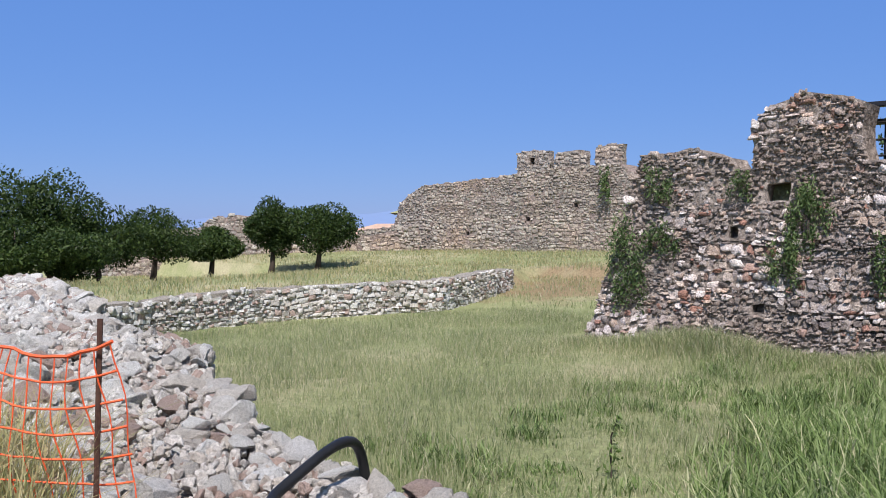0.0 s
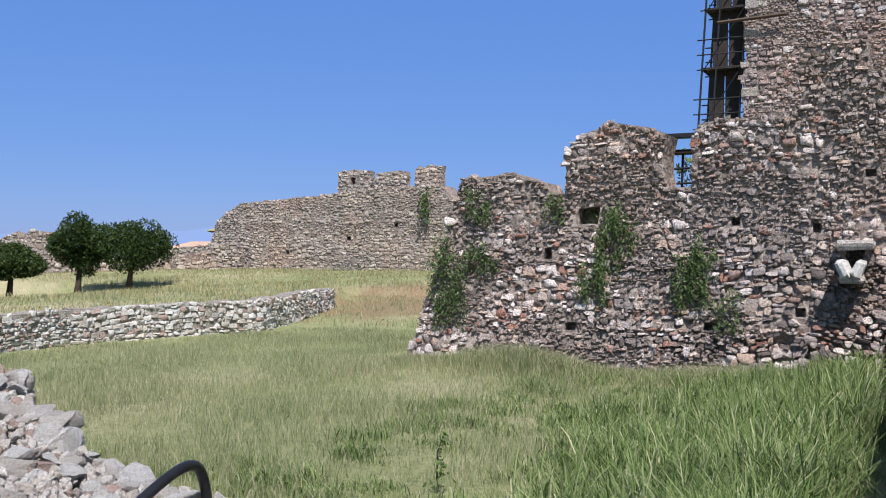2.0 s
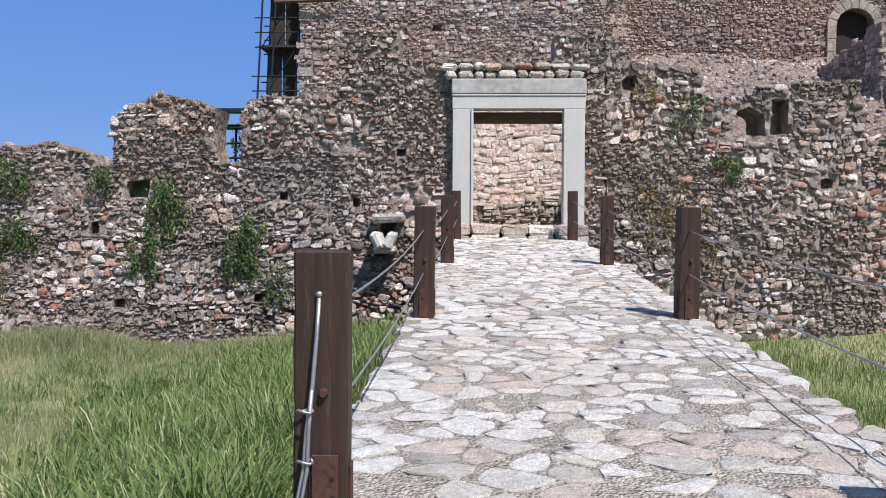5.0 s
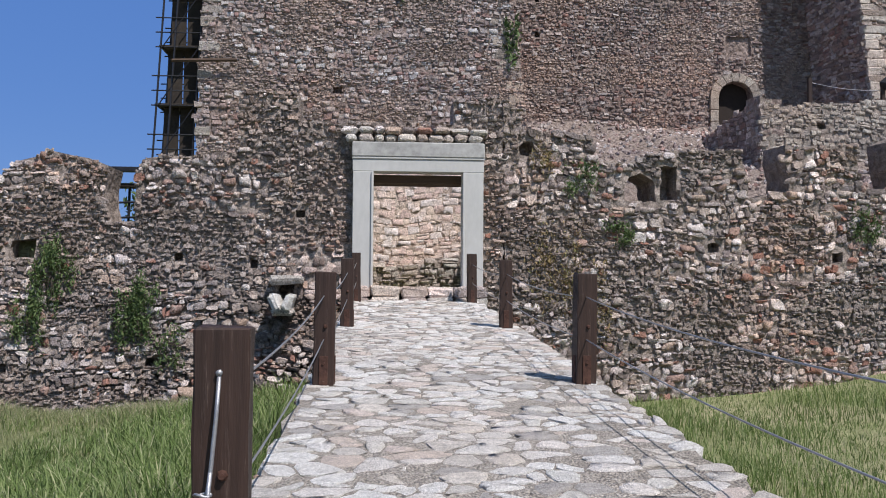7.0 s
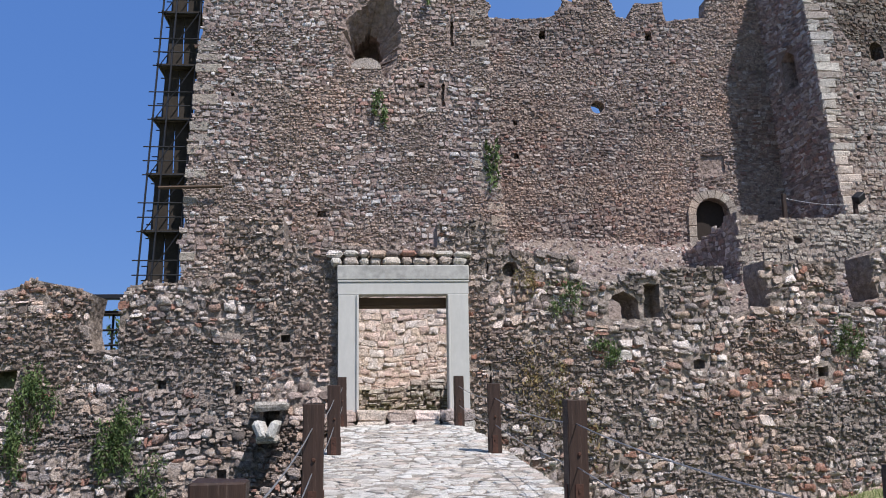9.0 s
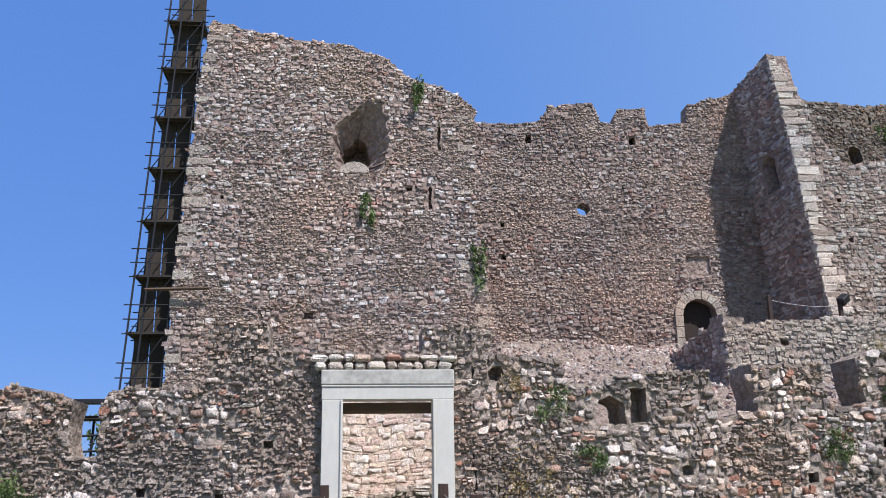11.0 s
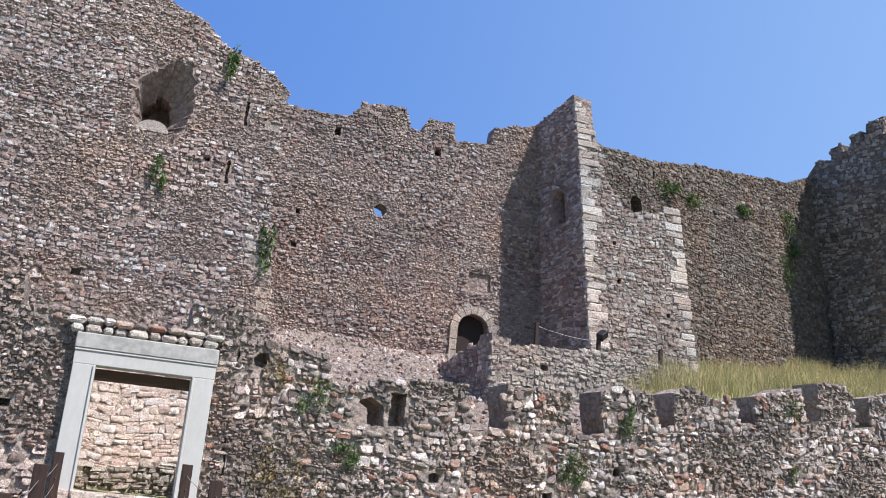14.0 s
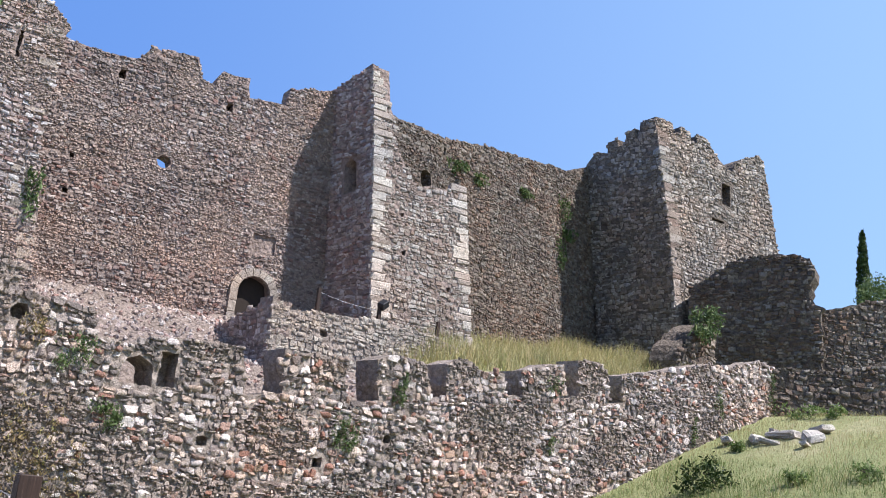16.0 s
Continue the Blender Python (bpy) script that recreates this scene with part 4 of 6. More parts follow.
# sky-closing pieces behind the keep and loose rubble at the foot of the curtain
def rubble_slope():
    rng = np.random.default_rng(9)
    xs, ys = np.linspace(3.2, 17.8, 50), np.linspace(24.6, 38.2, 46)
    gx, gy = np.meshgrid(xs, ys)
    gz = np.interp(gy, [24.6, 28, 33, 38.2], [3.6, 5.0, 6.6, 8.5]) + 0.15 * np.sin(gx * 0.9 + gy) + rng.normal(0, 0.06, gx.shape)
    gz = gz + 0.5 * step01(8, 4, gx)
    gz = np.where((gx > 12.5) & (gy > 30), gz + 0.0, gz)
    n, m = gx.shape
    k = np.arange(n * m).reshape(n, m)
    a, b, c, d = k[:-1, :-1].ravel(), k[:-1, 1:].ravel(), k[1:, 1:].ravel(), k[1:, :-1].ravel()
    tris = np.concatenate([np.stack([a, b, c], 1), np.stack([a, c, d], 1)])
    ob = new("rubble_slope", tri_mesh("rubble_slope", np.stack([gx, gy, gz], -1).reshape(-1, 3), tris, M_RUBBLE, False))
    tagged(ob, "bare slope of pinkish crushed rubble below the curtain", "slope", "", "structure")


rubble_slope()

# the arched door's dressed ring and leaf
arch = empty("door_arched", (14.95, 37.8, 8.2), "dark wooden door in a dressed stone arch", "door", "", "structure")
for k in range(9):
    a0, a1 = math.pi * k / 9, math.pi * (k + 1) / 9 - 0.03
    ring = []
    for rr, aa in ((0.76, a0), (1.12, a0), (1.12, a1), (0.76, a1)):
        ring.append((11.95 - rr * math.cos(aa), 9.7 + rr * math.sin(aa)))
    vv = [curtain_place(u, w, d) for d in (-0.1, 0.16) for u, w in ring]
    child("arch_stone", mesh_of("arch_stone", vv, [(0, 1, 2, 3), (7, 6, 5, 4), (0, 4, 5, 1), (1, 5, 6, 2), (2, 6, 7, 3), (3, 7, 4, 0)], M_FAR), arch)
for s in (-1, 1):
    for j in range(3):
        part("arch_stone", box_bm((0.36, 0.26, 0.48), curtain_place(11.95 + s * 0.94, 8.45 + 0.5 * j, 0.03), 0.02, rough=0.01, seed=j), M_FAR, arch)
part("door_leaf", box_bm((1.5, 0.08, 2.3), curtain_place(11.95, 9.3, -0.45), 0.01), M_DARK, arch)

# ---- the gate's marble frame ----
gate = empty("gate_frame", (0.84, 22.1, 1.5), "plain grey marble door frame set in the gate", "door frame")
for x0, x1 in ((-0.745, -0.245), (1.915, 2.425)):
    jamb = part("jamb", box_bm((x1 - x0, 0.5, 2.82), ((x0 + x1) / 2, 22.25, 2.9), 0.012), M_MARBLE, gate)
    part("fillet", box_bm((0.05, 0.06, 2.8), (x1 - 0.03 if x0 < 0 else x0 + 0.03, 21.985, 2.9), 0.008), M_MARBLE, jamb)
part("lintel", box_bm((3.19, 0.5, 0.3), (0.84, 22.25, 4.46), 0.012), M_MARBLE, gate)
part("lintel_fascia", box_bm((3.21, 0.53, 0.05), (0.84, 22.24, 4.637), 0.012), M_MARBLE, gate)
part("cornice", box_bm((3.22, 0.55, 0.36), (0.84, 22.235, 4.845), 0.02, rough=0.004, seed=5), M_MARBLE_OLD, gate, "weathered darker marble top band")
beam = new("wooden_lintel")
tagged(beam, "dark brown timber beams carrying the wall over the gate", "beam")
beam.location = (0.84, 22.8, 4.2)
for k in range(3):
    part("timber", box_bm((2.9, 0.24, 0.2), (0.84, 22.62 + 0.27 * k, 4.19), 0.015), M_BEAM, beam)

rng_c = random.Random(3)
coping = empty("coping_stones", (0.8, 22.2, 5.1), "two courses of pale rounded stones laid over the marble frame", "stonework", "", "structure")
for row, (z, size) in enumerate(((5.13, 0.19), (5.32, 0.16))):
    x = -0.95 - 0.1 * row
    while x < 2.2:
        w = rng_c.uniform(0.25, 0.5)
        bm = box_bm((w - 0.03, 0.42, size), (x + w / 2, 22.2 + rng_c.uniform(-0.05, 0.03), z + rng_c.uniform(-0.02, 0.02)), 0.06, rough=0.02, seed=int(x * 90 + row))
        part("coping_stone", bm, M_QUOIN if row == 0 or rng_c.random() < 0.3 else M_GREY, coping)
        x += w

# the stone spout
spout = empty("stone_spout", (-2.3, 21.7, 1.6), "pale stone spout under a slab, jutting from the wall", "spout")
part("slab", box_bm((0.8, 0.4, 0.2), (-2.3, 21.98, 1.66), 0.05, rough=0.03, seed=2), M_QUOIN, spout)
for s in (-1, 1):
    bm = box_bm((0.2, 0.9, 0.42), (0, 0, 0), 0.06, rough=0.02, seed=4 + s)
    bmesh.ops.transform(bm, matrix=pose(-2.33 + 0.15 * s, 21.6, 1.14, 0, 24 * s, 0), verts=bm.verts)
    part("lip", bm, M_WHITE, spout)
part("trough", box_bm((0.5, 0.9, 0.16), (-2.33, 21.75, 0.92), 0.05, rough=0.02, seed=8), M_QUOIN, spout)


# ---- the ramp to the gate ----
def ramp_place(u, v, d):
    return Vector((u, v, SLOPE * v + d))


ramp_owner = empty("ramp", (0.8, 10, -1.4), "stone causeway paved with pale irregular slabs, rising to the gate", "causeway", "", "structure")
RX0, RX1, RY1 = -0.74, 2.24, 21.3
edge_rng = random.Random(6)
left_edge = [(RX0 + edge_rng.uniform(-0.06, 0.06), 0.4 + 0.42 * k) for k in range(50)]
right_edge = [(RX1 + edge_rng.uniform(-0.07, 0.07) + 0.25 * max(0, (4 - k * 0.42) / 4), 0.4 + 0.42 * k) for k in range(50)]
RAMP_LOOP = left_edge + [(RX0, RY1), (RX1, RY1)] + right_edge[::-1]
bm = bmesh.new()
top = [bm.verts.new(ramp_place(u, v, 0.004)) for u, v in RAMP_LOOP]
low = [bm.verts.new(Vector((u, v, -2.0))) for u, v in RAMP_LOOP]
bm.faces.new(top)
for k in range(len(top)):
    bm.faces.new((top[k - 1], top[k], low[k], low[k - 1]))
bmesh.ops.triangulate(bm, faces=bm.faces[:])
bmesh.ops.recalc_face_normals(bm, faces=bm.faces[:])
part("causeway_core", bm, M_MORTAR_PALE, ramp_owner)
paving = []
for c, poly in loose_cells(RX0, RX1 + 0.2, 0.5, RY1, 0.26, 0.2, 19, 0.75, 0.85):
    if inside([c], RAMP_LOOP)[0]:
        for mid, nrm in (((RX0 - 0.03, 0), (-1, 0)), ((RX1 + 0.05, 0), (1, 0)), ((0, RY1), (0, 1))):
            poly = clip(poly, mid, nrm)
        if len(poly) > 2:
            paving.append((c, poly))
stones_on(ramp_owner, paving, ramp_place, M_WHITE, 21, 0.016, 0.0065, lambda u, v: v, True, "paving", "", "paving_stone", smooth=False, skip=0.015)
for side, x, sgn in (("left", RX0, -1), ("right", RX1, 1)):
    face = (lambda u, v, d, x=x, sgn=sgn: Vector((x + sgn * d, u, v)))
    got = [g for g in cells(2.5, RY1, -1.7, 1.2, 0.3, 0.17, 29 + sgn) if g[0][1] < SLOPE * g[0][0] - 0.15 and g[0][0] > 2.7]
    stones_on(ramp_owner, got, face, M_GREY, 30 + sgn, 0.05, 0.014, lambda u, v: 1e9, False, "side_stonework")

step = empty("gate_step", (0.8, 21.5, 1.1), "raised threshold of large pale stones below the frame", "step", "", "structure")
rng_s = random.Random(14)
x = -0.65
while x < 2.4:
    w = rng_s.uniform(0.3, 0.75)
    for row in range(2):
        part("step_stone", box_bm((w - 0.02, 0.75, 0.26), (x + w / 2, 21.65 + 0.12 * row, 1.13 + 0.26 * row), 0.05, rough=0.04, seed=int(x * 70) + row), M_QUOIN if rng_s.random() < 0.6 else M_GREY, step)
    x += w
part("threshold", box_bm((2.3, 0.9, 0.3), (0.84, 22.4, 1.37), 0.03, rough=0.01, seed=3), M_QUOIN, step)


# ---- posts and cables ----
def build_post():
    post = empty("railing_post", (0, 0, 0), "dark brown timber railing post with a rusted steel foot", "post", "railing posts")
    w = 0.205
    bm = box_bm((w, w, 1.2), (0, 0, 0.54), 0.008)
    bmesh.ops.subdivide_edges(bm, edges=[e for e in bm.edges if abs(e.verts[0].co.z - e.verts[1].co.z) > 0.5], cuts=5)
    rng = random.Random(2)
    for q in bm.verts:
        q.co += Vector((rng.uniform(-0.003, 0.003), rng.uniform(-0.003, 0.003), rng.uniform(-0.006, 0.006) if q.co.z > 1 else 0))
    part("timber", bm, M_TIMBER, post)
    for sx in (-1, 1):
        part("foot_plate", box_bm((0.008, 0.09, 0.34), (sx * (w / 2 + 0.005), 0, 0.14), 0.002), M_RUST, post)
    plate = part("foot_plate", box_bm((0.085, 0.008, 0.34), (0.0, -w / 2 - 0.006, 0.14), 0.002), M_RUST, post, "rusted steel foot plate")
    for z in (0.05, 0.24):
        v, f = tube([(0.0, -w / 2 - 0.01, z), (0.0, -w / 2 - 0.024, z)], 0.016, 6)
        child("bolt", mesh_of("bolt", v, f, M_RUST), plate)
    v, f = tube([(0.01, -w / 2, 0.6), (0.01, -w / 2 - 0.025, 0.6)], [0.022, 0.012], 8)
    child("bolt_head", mesh_of("bolt_head", v, f, M_RUST), post)
    return post


POSTS_L = [(-0.58, 3.3), (-0.565, 9.0), (-0.57, 14.95), (-0.6, 20.9)]
POSTS_R = [(2.17, 3.3), (2.07, 9.1), (2.04, 14.9), (2.04, 20.8)]
first = build_post()
first.matrix_basis = pose(POSTS_L[0][0], POSTS_L[0][1], SLOPE * POSTS_L[0][1] - 0.02, 0, 0, 3)
for k, (x, y) in enumerate(POSTS_L[1:] + POSTS_R):
    copy_thing(first, pose(x, y, SLOPE * y - 0.02, 0.5 * math.sin(k * 2.1), 0.6 * math.cos(k * 1.7), 5 * math.sin(k * 3.3)))


def cable(points, radius, label="grey steel cable strung between the railing posts"):
    v, f = tube(points, radius, 6)
    ob = new("steel_cable", mesh_of("steel_cable", v, f, M_STEEL, True))
    return tagged(ob, label, "cable", "railing cables")


for line in (POSTS_L, POSTS_R):
    for (x0, y0), (x1, y1) in zip(line, line[1:]):
        for h, drop in ((0.88, 0.06), (0.45, 0.05)):
            cable(sag((x0, y0 + 0.1, SLOPE * y0 + h), (x1, y1 - 0.1, SLOPE * y1 + h), drop), 0.0065)
cable(sag((2.1, 3.2, 1.0), (4.2, -1.5, 0.9), 0.05), 0.008)
fore = empty("cable_end", (-0.58, 3.18, 0.6), "doubled cable end clamped with wire clips on the post", "cable")
bx, by, bz = -0.58, 3.19, SLOPE * 3.3
loop_pts = [(bx + 0.0, by - 0.0, bz + 0.95), (bx - 0.005, by - 0.02, bz + 0.8), (bx - 0.02, by - 0.03, bz + 0.6), (bx - 0.04, by - 0.035, bz + 0.45), (bx - 0.05, by - 0.04, bz + 0.3), (bx - 0.08, by - 0.05, bz + 0.15), (bx - 0.07, by - 0.12, bz + 0.0)]
v, f = tube(loop_pts, 0.0085, 7)
child("cable_strand", mesh_of("cable_strand", v, f, M_STEEL, True), fore)
v, f = tube([(p[0] + 0.018 * math.sin(0.5 * k), p[1] - 0.006, p[2]) for k, p in enumerate(loop_pts[2:])], 0.0085, 7)
child("cable_strand", mesh_of("cable_strand", v, f, M_STEEL, True), fore)
for z in (0.52, 0.33):
    ring = [(bx - 0.045 + 0.03 * math.cos(a), by - 0.04 + 0.02 * math.sin(a), bz + z + 0.006 * math.sin(2 * a)) for a in np.linspace(0, 6.28, 9)]
    v, f = tube(ring, 0.006, 5)
    child("wire_clip", mesh_of("wire_clip", v, f, M_STEEL, True), fore)
v, f = tube([(bx, by + 0.02, bz + 0.955), (bx, by - 0.01, bz + 0.955)], 0.012, 7)
child("ferrule", mesh_of("ferrule", v, f, M_STEEL, True), fore)
bracket = part("bracket", box_bm((0.1, 0.01, 0.3), (bx + 0.025, by - 0.012, bz + 0.2), 0.003), M_RUST, fore, "perforated rusted steel bracket")
for k in range(3):
    v, f = tube([(bx + 0.055, by - 0.015, bz + 0.12 + 0.07 * k), (bx + 0.055, by - 0.02, bz + 0.12 + 0.07 * k)], 0.008, 6)
    child("bolt", mesh_of("bolt", v, f, M_TUBE), bracket)


# ---- rocks ----
def rock_mesh(seed, detail=3, flat=0.7, mat=None):
    bm = bmesh.new()
    bmesh.ops.create_icosphere(bm, subdivisions=detail, radius=0.5)
    rng = random.Random(seed)
    off = Vector((rng.uniform(-50, 50), rng.uniform(-50, 50), rng.uniform(-50, 50)))
    planes = [(Vector((rng.uniform(-1, 1), rng.uniform(-1, 1), rng.uniform(-1, 1))).normalized(), rng.uniform(0.2, 0.36)) for _ in range(13)]
    for q in bm.verts:
        for n, d in planes:
            e = q.co.dot(n) - d
            if e > 0:
                q.co -= n * e
        q.co *= 1 + 0.16 * noise.noise(q.co * 2.2 + off) + 0.05 * noise.noise(q.co * 7 + off)
        q.co.z *= flat
    me = bpy.data.meshes.new("stone")
    bm.to_mesh(me)
    bm.free()
    me.materials.append(mat or M_ROCK)
    return me


ROCKS = [rock_mesh(k, 3, 0.62 + 0.2 * (k % 3)) for k in range(18)]
SMALL_ROCKS = [rock_mesh(40 + k, 2, 0.7) for k in range(8)]


def mound(owner, line, width, mat, name="rubble_core", bottom=-1.6, seed=2):
    """A rough bank of mortar and earth along a line of (x, y, top)."""
    rng = random.Random(seed)
    verts, faces = [], []
    ring = 7
    pts = [Vector(p) for p in line]
    dense = []
    for a, b in zip(pts, pts[1:]):
        n = max(1, int((b - a).length / 0.25))
        dense += [a.lerp(b, k / n) for k in range(n)]
    dense.append(pts[-1])
    for k, p in enumerate(dense):
        d = dense[min(k + 1, len(dense) - 1)] - dense[max(k - 1, 0)]
        side = Vector((-d.y, d.x, 0)).normalized()
        for j in range(ring):
            s = j / (ring - 1) * 2 - 1
            h = p.z - 0.1 - 0.1 * s * s if abs(s) < 0.99 else bottom
            w = width / 2 * (s if abs(s) < 0.99 else 1.1 * s)
            q = p + side * w
            verts.append((q.x + rng.uniform(-0.03, 0.03), q.y + rng.uniform(-0.03, 0.03), h + rng.uniform(-0.03, 0.03)))
    for k in range(len(dense) - 1):
        for j in range(ring - 1):
            a = k * ring + j
            faces.append((a, a + 1, a + ring + 1, a + ring))
    faces.append(tuple(range(ring)))
    faces.append(tuple(range((len(dense) - 1) * ring, len(dense) * ring))[::-1])
    child(name, mesh_of(name, verts, faces, mat), owner)
    return dense


def pile(owner, dense, width, count, lo, hi, seed, stack=0.12, templates=None, face=True):
    """Stones strewn along the top and down the faces of a mound."""
    rng = random.Random(seed)
    for k in range(count):
        i = rng.randrange(len(dense) - 1)
        p = dense[i].lerp(dense[i + 1], rng.random())
        d = dense[i + 1] - dense[i]
        side = Vector((-d.y, d.x, 0)).normalized()
        s = rng.uniform(-1.12, 1.12)
        size = rng.uniform(lo, hi) * (1.0 if abs(s) < 1 else 1.1)
        down = 0.0
        if abs(s) > 0.95 and face:
            down = rng.uniform(0.05, 1.1)
        z = p.z - 0.08 + rng.uniform(-0.05, stack) * (1 - s * s * 0.5) - down
        ob = new("stone", rng.choice(templates or ROCKS))
        ob.parent = owner
        q = p + side * (width / 2) * s
        ob.matrix_basis = Matrix.Translation(Vector((q.x, q.y, z)) - owner.location) @ Euler((rng.uniform(-0.4, 0.4), rng.uniform(-0.4, 0.4), rng.uniform(0, 6.28))).to_matrix().to_4x4() @ Matrix.Diagonal((size * rng.uniform(0.9, 1.5), size, size * rng.uniform(0.7, 1.1), 1))


fore_wall = empty("rubble_wall", (-5, 3, -0.5), "broken low wall of loose pale fieldstones beside the ditch", "wall")
FORE_LINE = [(-2.2, 2.2, 0.15), (-3.15, 2.5, 0.2), (-4.05, 2.6, 0.24), (-4.9, 2.72, 0.28), (-6.3, 3.25, 0.46), (-7.2, 3.72, 0.6), (-8.1, 4.1, 0.5)]
dense = mound(fore_wall, FORE_LINE, 1.5, M_MORTAR_PALE)
pile(fore_wall, dense, 1.3, 90, 0.22, 0.4, 6, 0.0)
pile(fore_wall, dense, 1.45, 205, 0.12, 0.27, 7, 0.07)


def strew(owner, dense, width, count, lo, hi, seed):
    """Small stones and chips, too many to count, joined into one part."""
    rng = random.Random(seed)
    base = [(np.array([tuple(q.co) for q in me.vertices]), np.array([tuple(f.vertices) for f in me.polygons])) for me in SMALL_ROCKS]
    vv, ff, n = [], [], 0
    for k in range(count):
        i = rng.randrange(len(dense) - 1)
        p = dense[i].lerp(dense[i + 1], rng.random())
        d = dense[i + 1] - dense[i]
        side = Vector((-d.y, d.x, 0)).normalized()
        s = rng.uniform(-1.1, 1.1)
        z = p.z - 0.08 - 0.1 * s * s + rng.uniform(0, 0.06) - (rng.uniform(0, 1.0) if abs(s) > 0.95 else 0)
        m = np.array(Euler((rng.uniform(0, 6), rng.uniform(0, 6), rng.uniform(0, 6))).to_matrix()) * rng.uniform(lo, hi)
        v0, f0 = base[k % len(base)]
        q = p + side * (width / 2) * s
        vv.append(v0 @ m.T + np.array((q.x, q.y, z)))
        ff.append(f0 + n)
        n += len(v0)
    tagged(child("stone_chips", tri_mesh("stone_chips", np.concatenate(vv), np.concatenate(ff), M_ROCK), owner), "", "", "", "stuff")


strew(fore_wall, dense, 1.45, 3600, 0.03, 0.13, 9)
left_wall = empty("rubble_wall", (-12, 5.6, -0.5), "second length of broken fieldstone wall on the bank", "wall")
dense = mound(left_wall, [(-9.2, 4.2, 0.42), (-11, 5.0, 0.56), (-13.5, 6.0, 0.6), (-17, 7.2, 0.58)], 1.8, M_MORTAR_PALE, seed=4)
pile(left_wall, dense, 1.8, 290, 0.16, 0.36, 17, 0.05)
strew(left_wall, dense, 1.8, 3200, 0.05, 0.17, 19)

scree = empty("loose_rubble", (10, 31, 5), "loose pinkish stones scattered over the rubble slope", "rubble", "", "stuff")
rng_k = np.random.default_rng(41)
base = [(np.array([tuple(q.co) for q in me.vertices]), np.array([tuple(f.vertices) for f in me.polygons])) for me in SMALL_ROCKS]
vv, ff, n = [], [], 0
for k in range(2600):
    x, y = rng_k.uniform(3.3, 17.5), rng_k.uniform(27, 38)
    z = float(np.interp(y, [24.6, 28, 33, 38.2], [3.6, 5.0, 6.6, 8.5])) + 0.15 * math.sin(x * 0.9 + y) + 0.5 * float(step01(8, 4, x)) + 0.02
    m = np.array(Euler(tuple(rng_k.uniform(0, 6, 3))).to_matrix()) * rng_k.uniform(0.08, 0.34)
    v0, f0 = base[k % len(base)]
    vv.append(v0 @ m.T + np.array((x, y, z)))
    ff.append(f0 + n)
    n += len(v0)
tagged(child("rubble", tri_mesh("rubble", np.concatenate(vv), np.concatenate(ff), M_PINK), scree), "", "", "", "stuff")

HOSE_R = 0.025
hose = [(-3.0, 1.85, 0.25), (-3.4, 2.15, 0.3), (-3.69, 2.36, 0.36), (-3.72, 2.56, 0.43), (-3.75, 2.75, 0.49), (-3.78, 2.9, 0.51), (-3.82, 3.02, 0.48), (-3.85, 3.1, 0.38), (-3.85, 3.13, 0.2)]
hose = [Vector(p) - Vector((0, 0, 0.085)) for p in hose]
for _ in range(2):
    cut = [hose[0]]
    for a, b in zip(hose, hose[1:]):
        cut += [a.lerp(b, 0.25), a.lerp(b, 0.75)]
    hose = cut + [hose[-1]]
v, f = tube(hose, HOSE_R, 10)
tagged(new("hose", mesh_of("hose", v, f, M_RUBBER, True)), "thick black rubber hose bent over the broken wall", "hose")

# the orange barrier net
net = empty("barrier_fence", (-4.6, 1.5, 0), "sagging orange plastic safety net tied to a rusty rod", "fence")
v, f = tube([(-3.92, 1.74, -0.1), (-3.9, 1.76, 1.06)], 0.011, 6)
child("rod", mesh_of("rod", v, f, M_RUST), net, "rusty steel rod")
rng_n = random.Random(31)


def net_point(a, h):
    """a runs along the net, h from its foot to its top edge."""
    return Vector((-3.82 - 1.9 * a, 1.8 - 0.6 * a + 0.05 * math.sin(9 * a + 4 * h), 0.03 + h * (0.95 - 0.1 * math.sin(math.pi * a)) - 0.03 * math.sin(14 * a) * h))


for row in range(10):
    h = row / 9
    pts = [net_point(k / 30, h + rng_n.uniform(-0.006, 0.006)) for k in range(31)]
    v, f = tube(pts, 0.0045 if row not in (0, 9) else 0.007, 4)
    child("net_strand", mesh_of("net_strand", v, f, M_ORANGE), net)
for col in range(30):
    a = col / 29
    pts = [net_point(a + 0.006 * math.sin(k + col), k / 14) for k in range(15)]
    v, f = tube(pts, 0.003, 4)
    child("net_strand", mesh_of("net_strand", v, f, M_ORANGE), net)

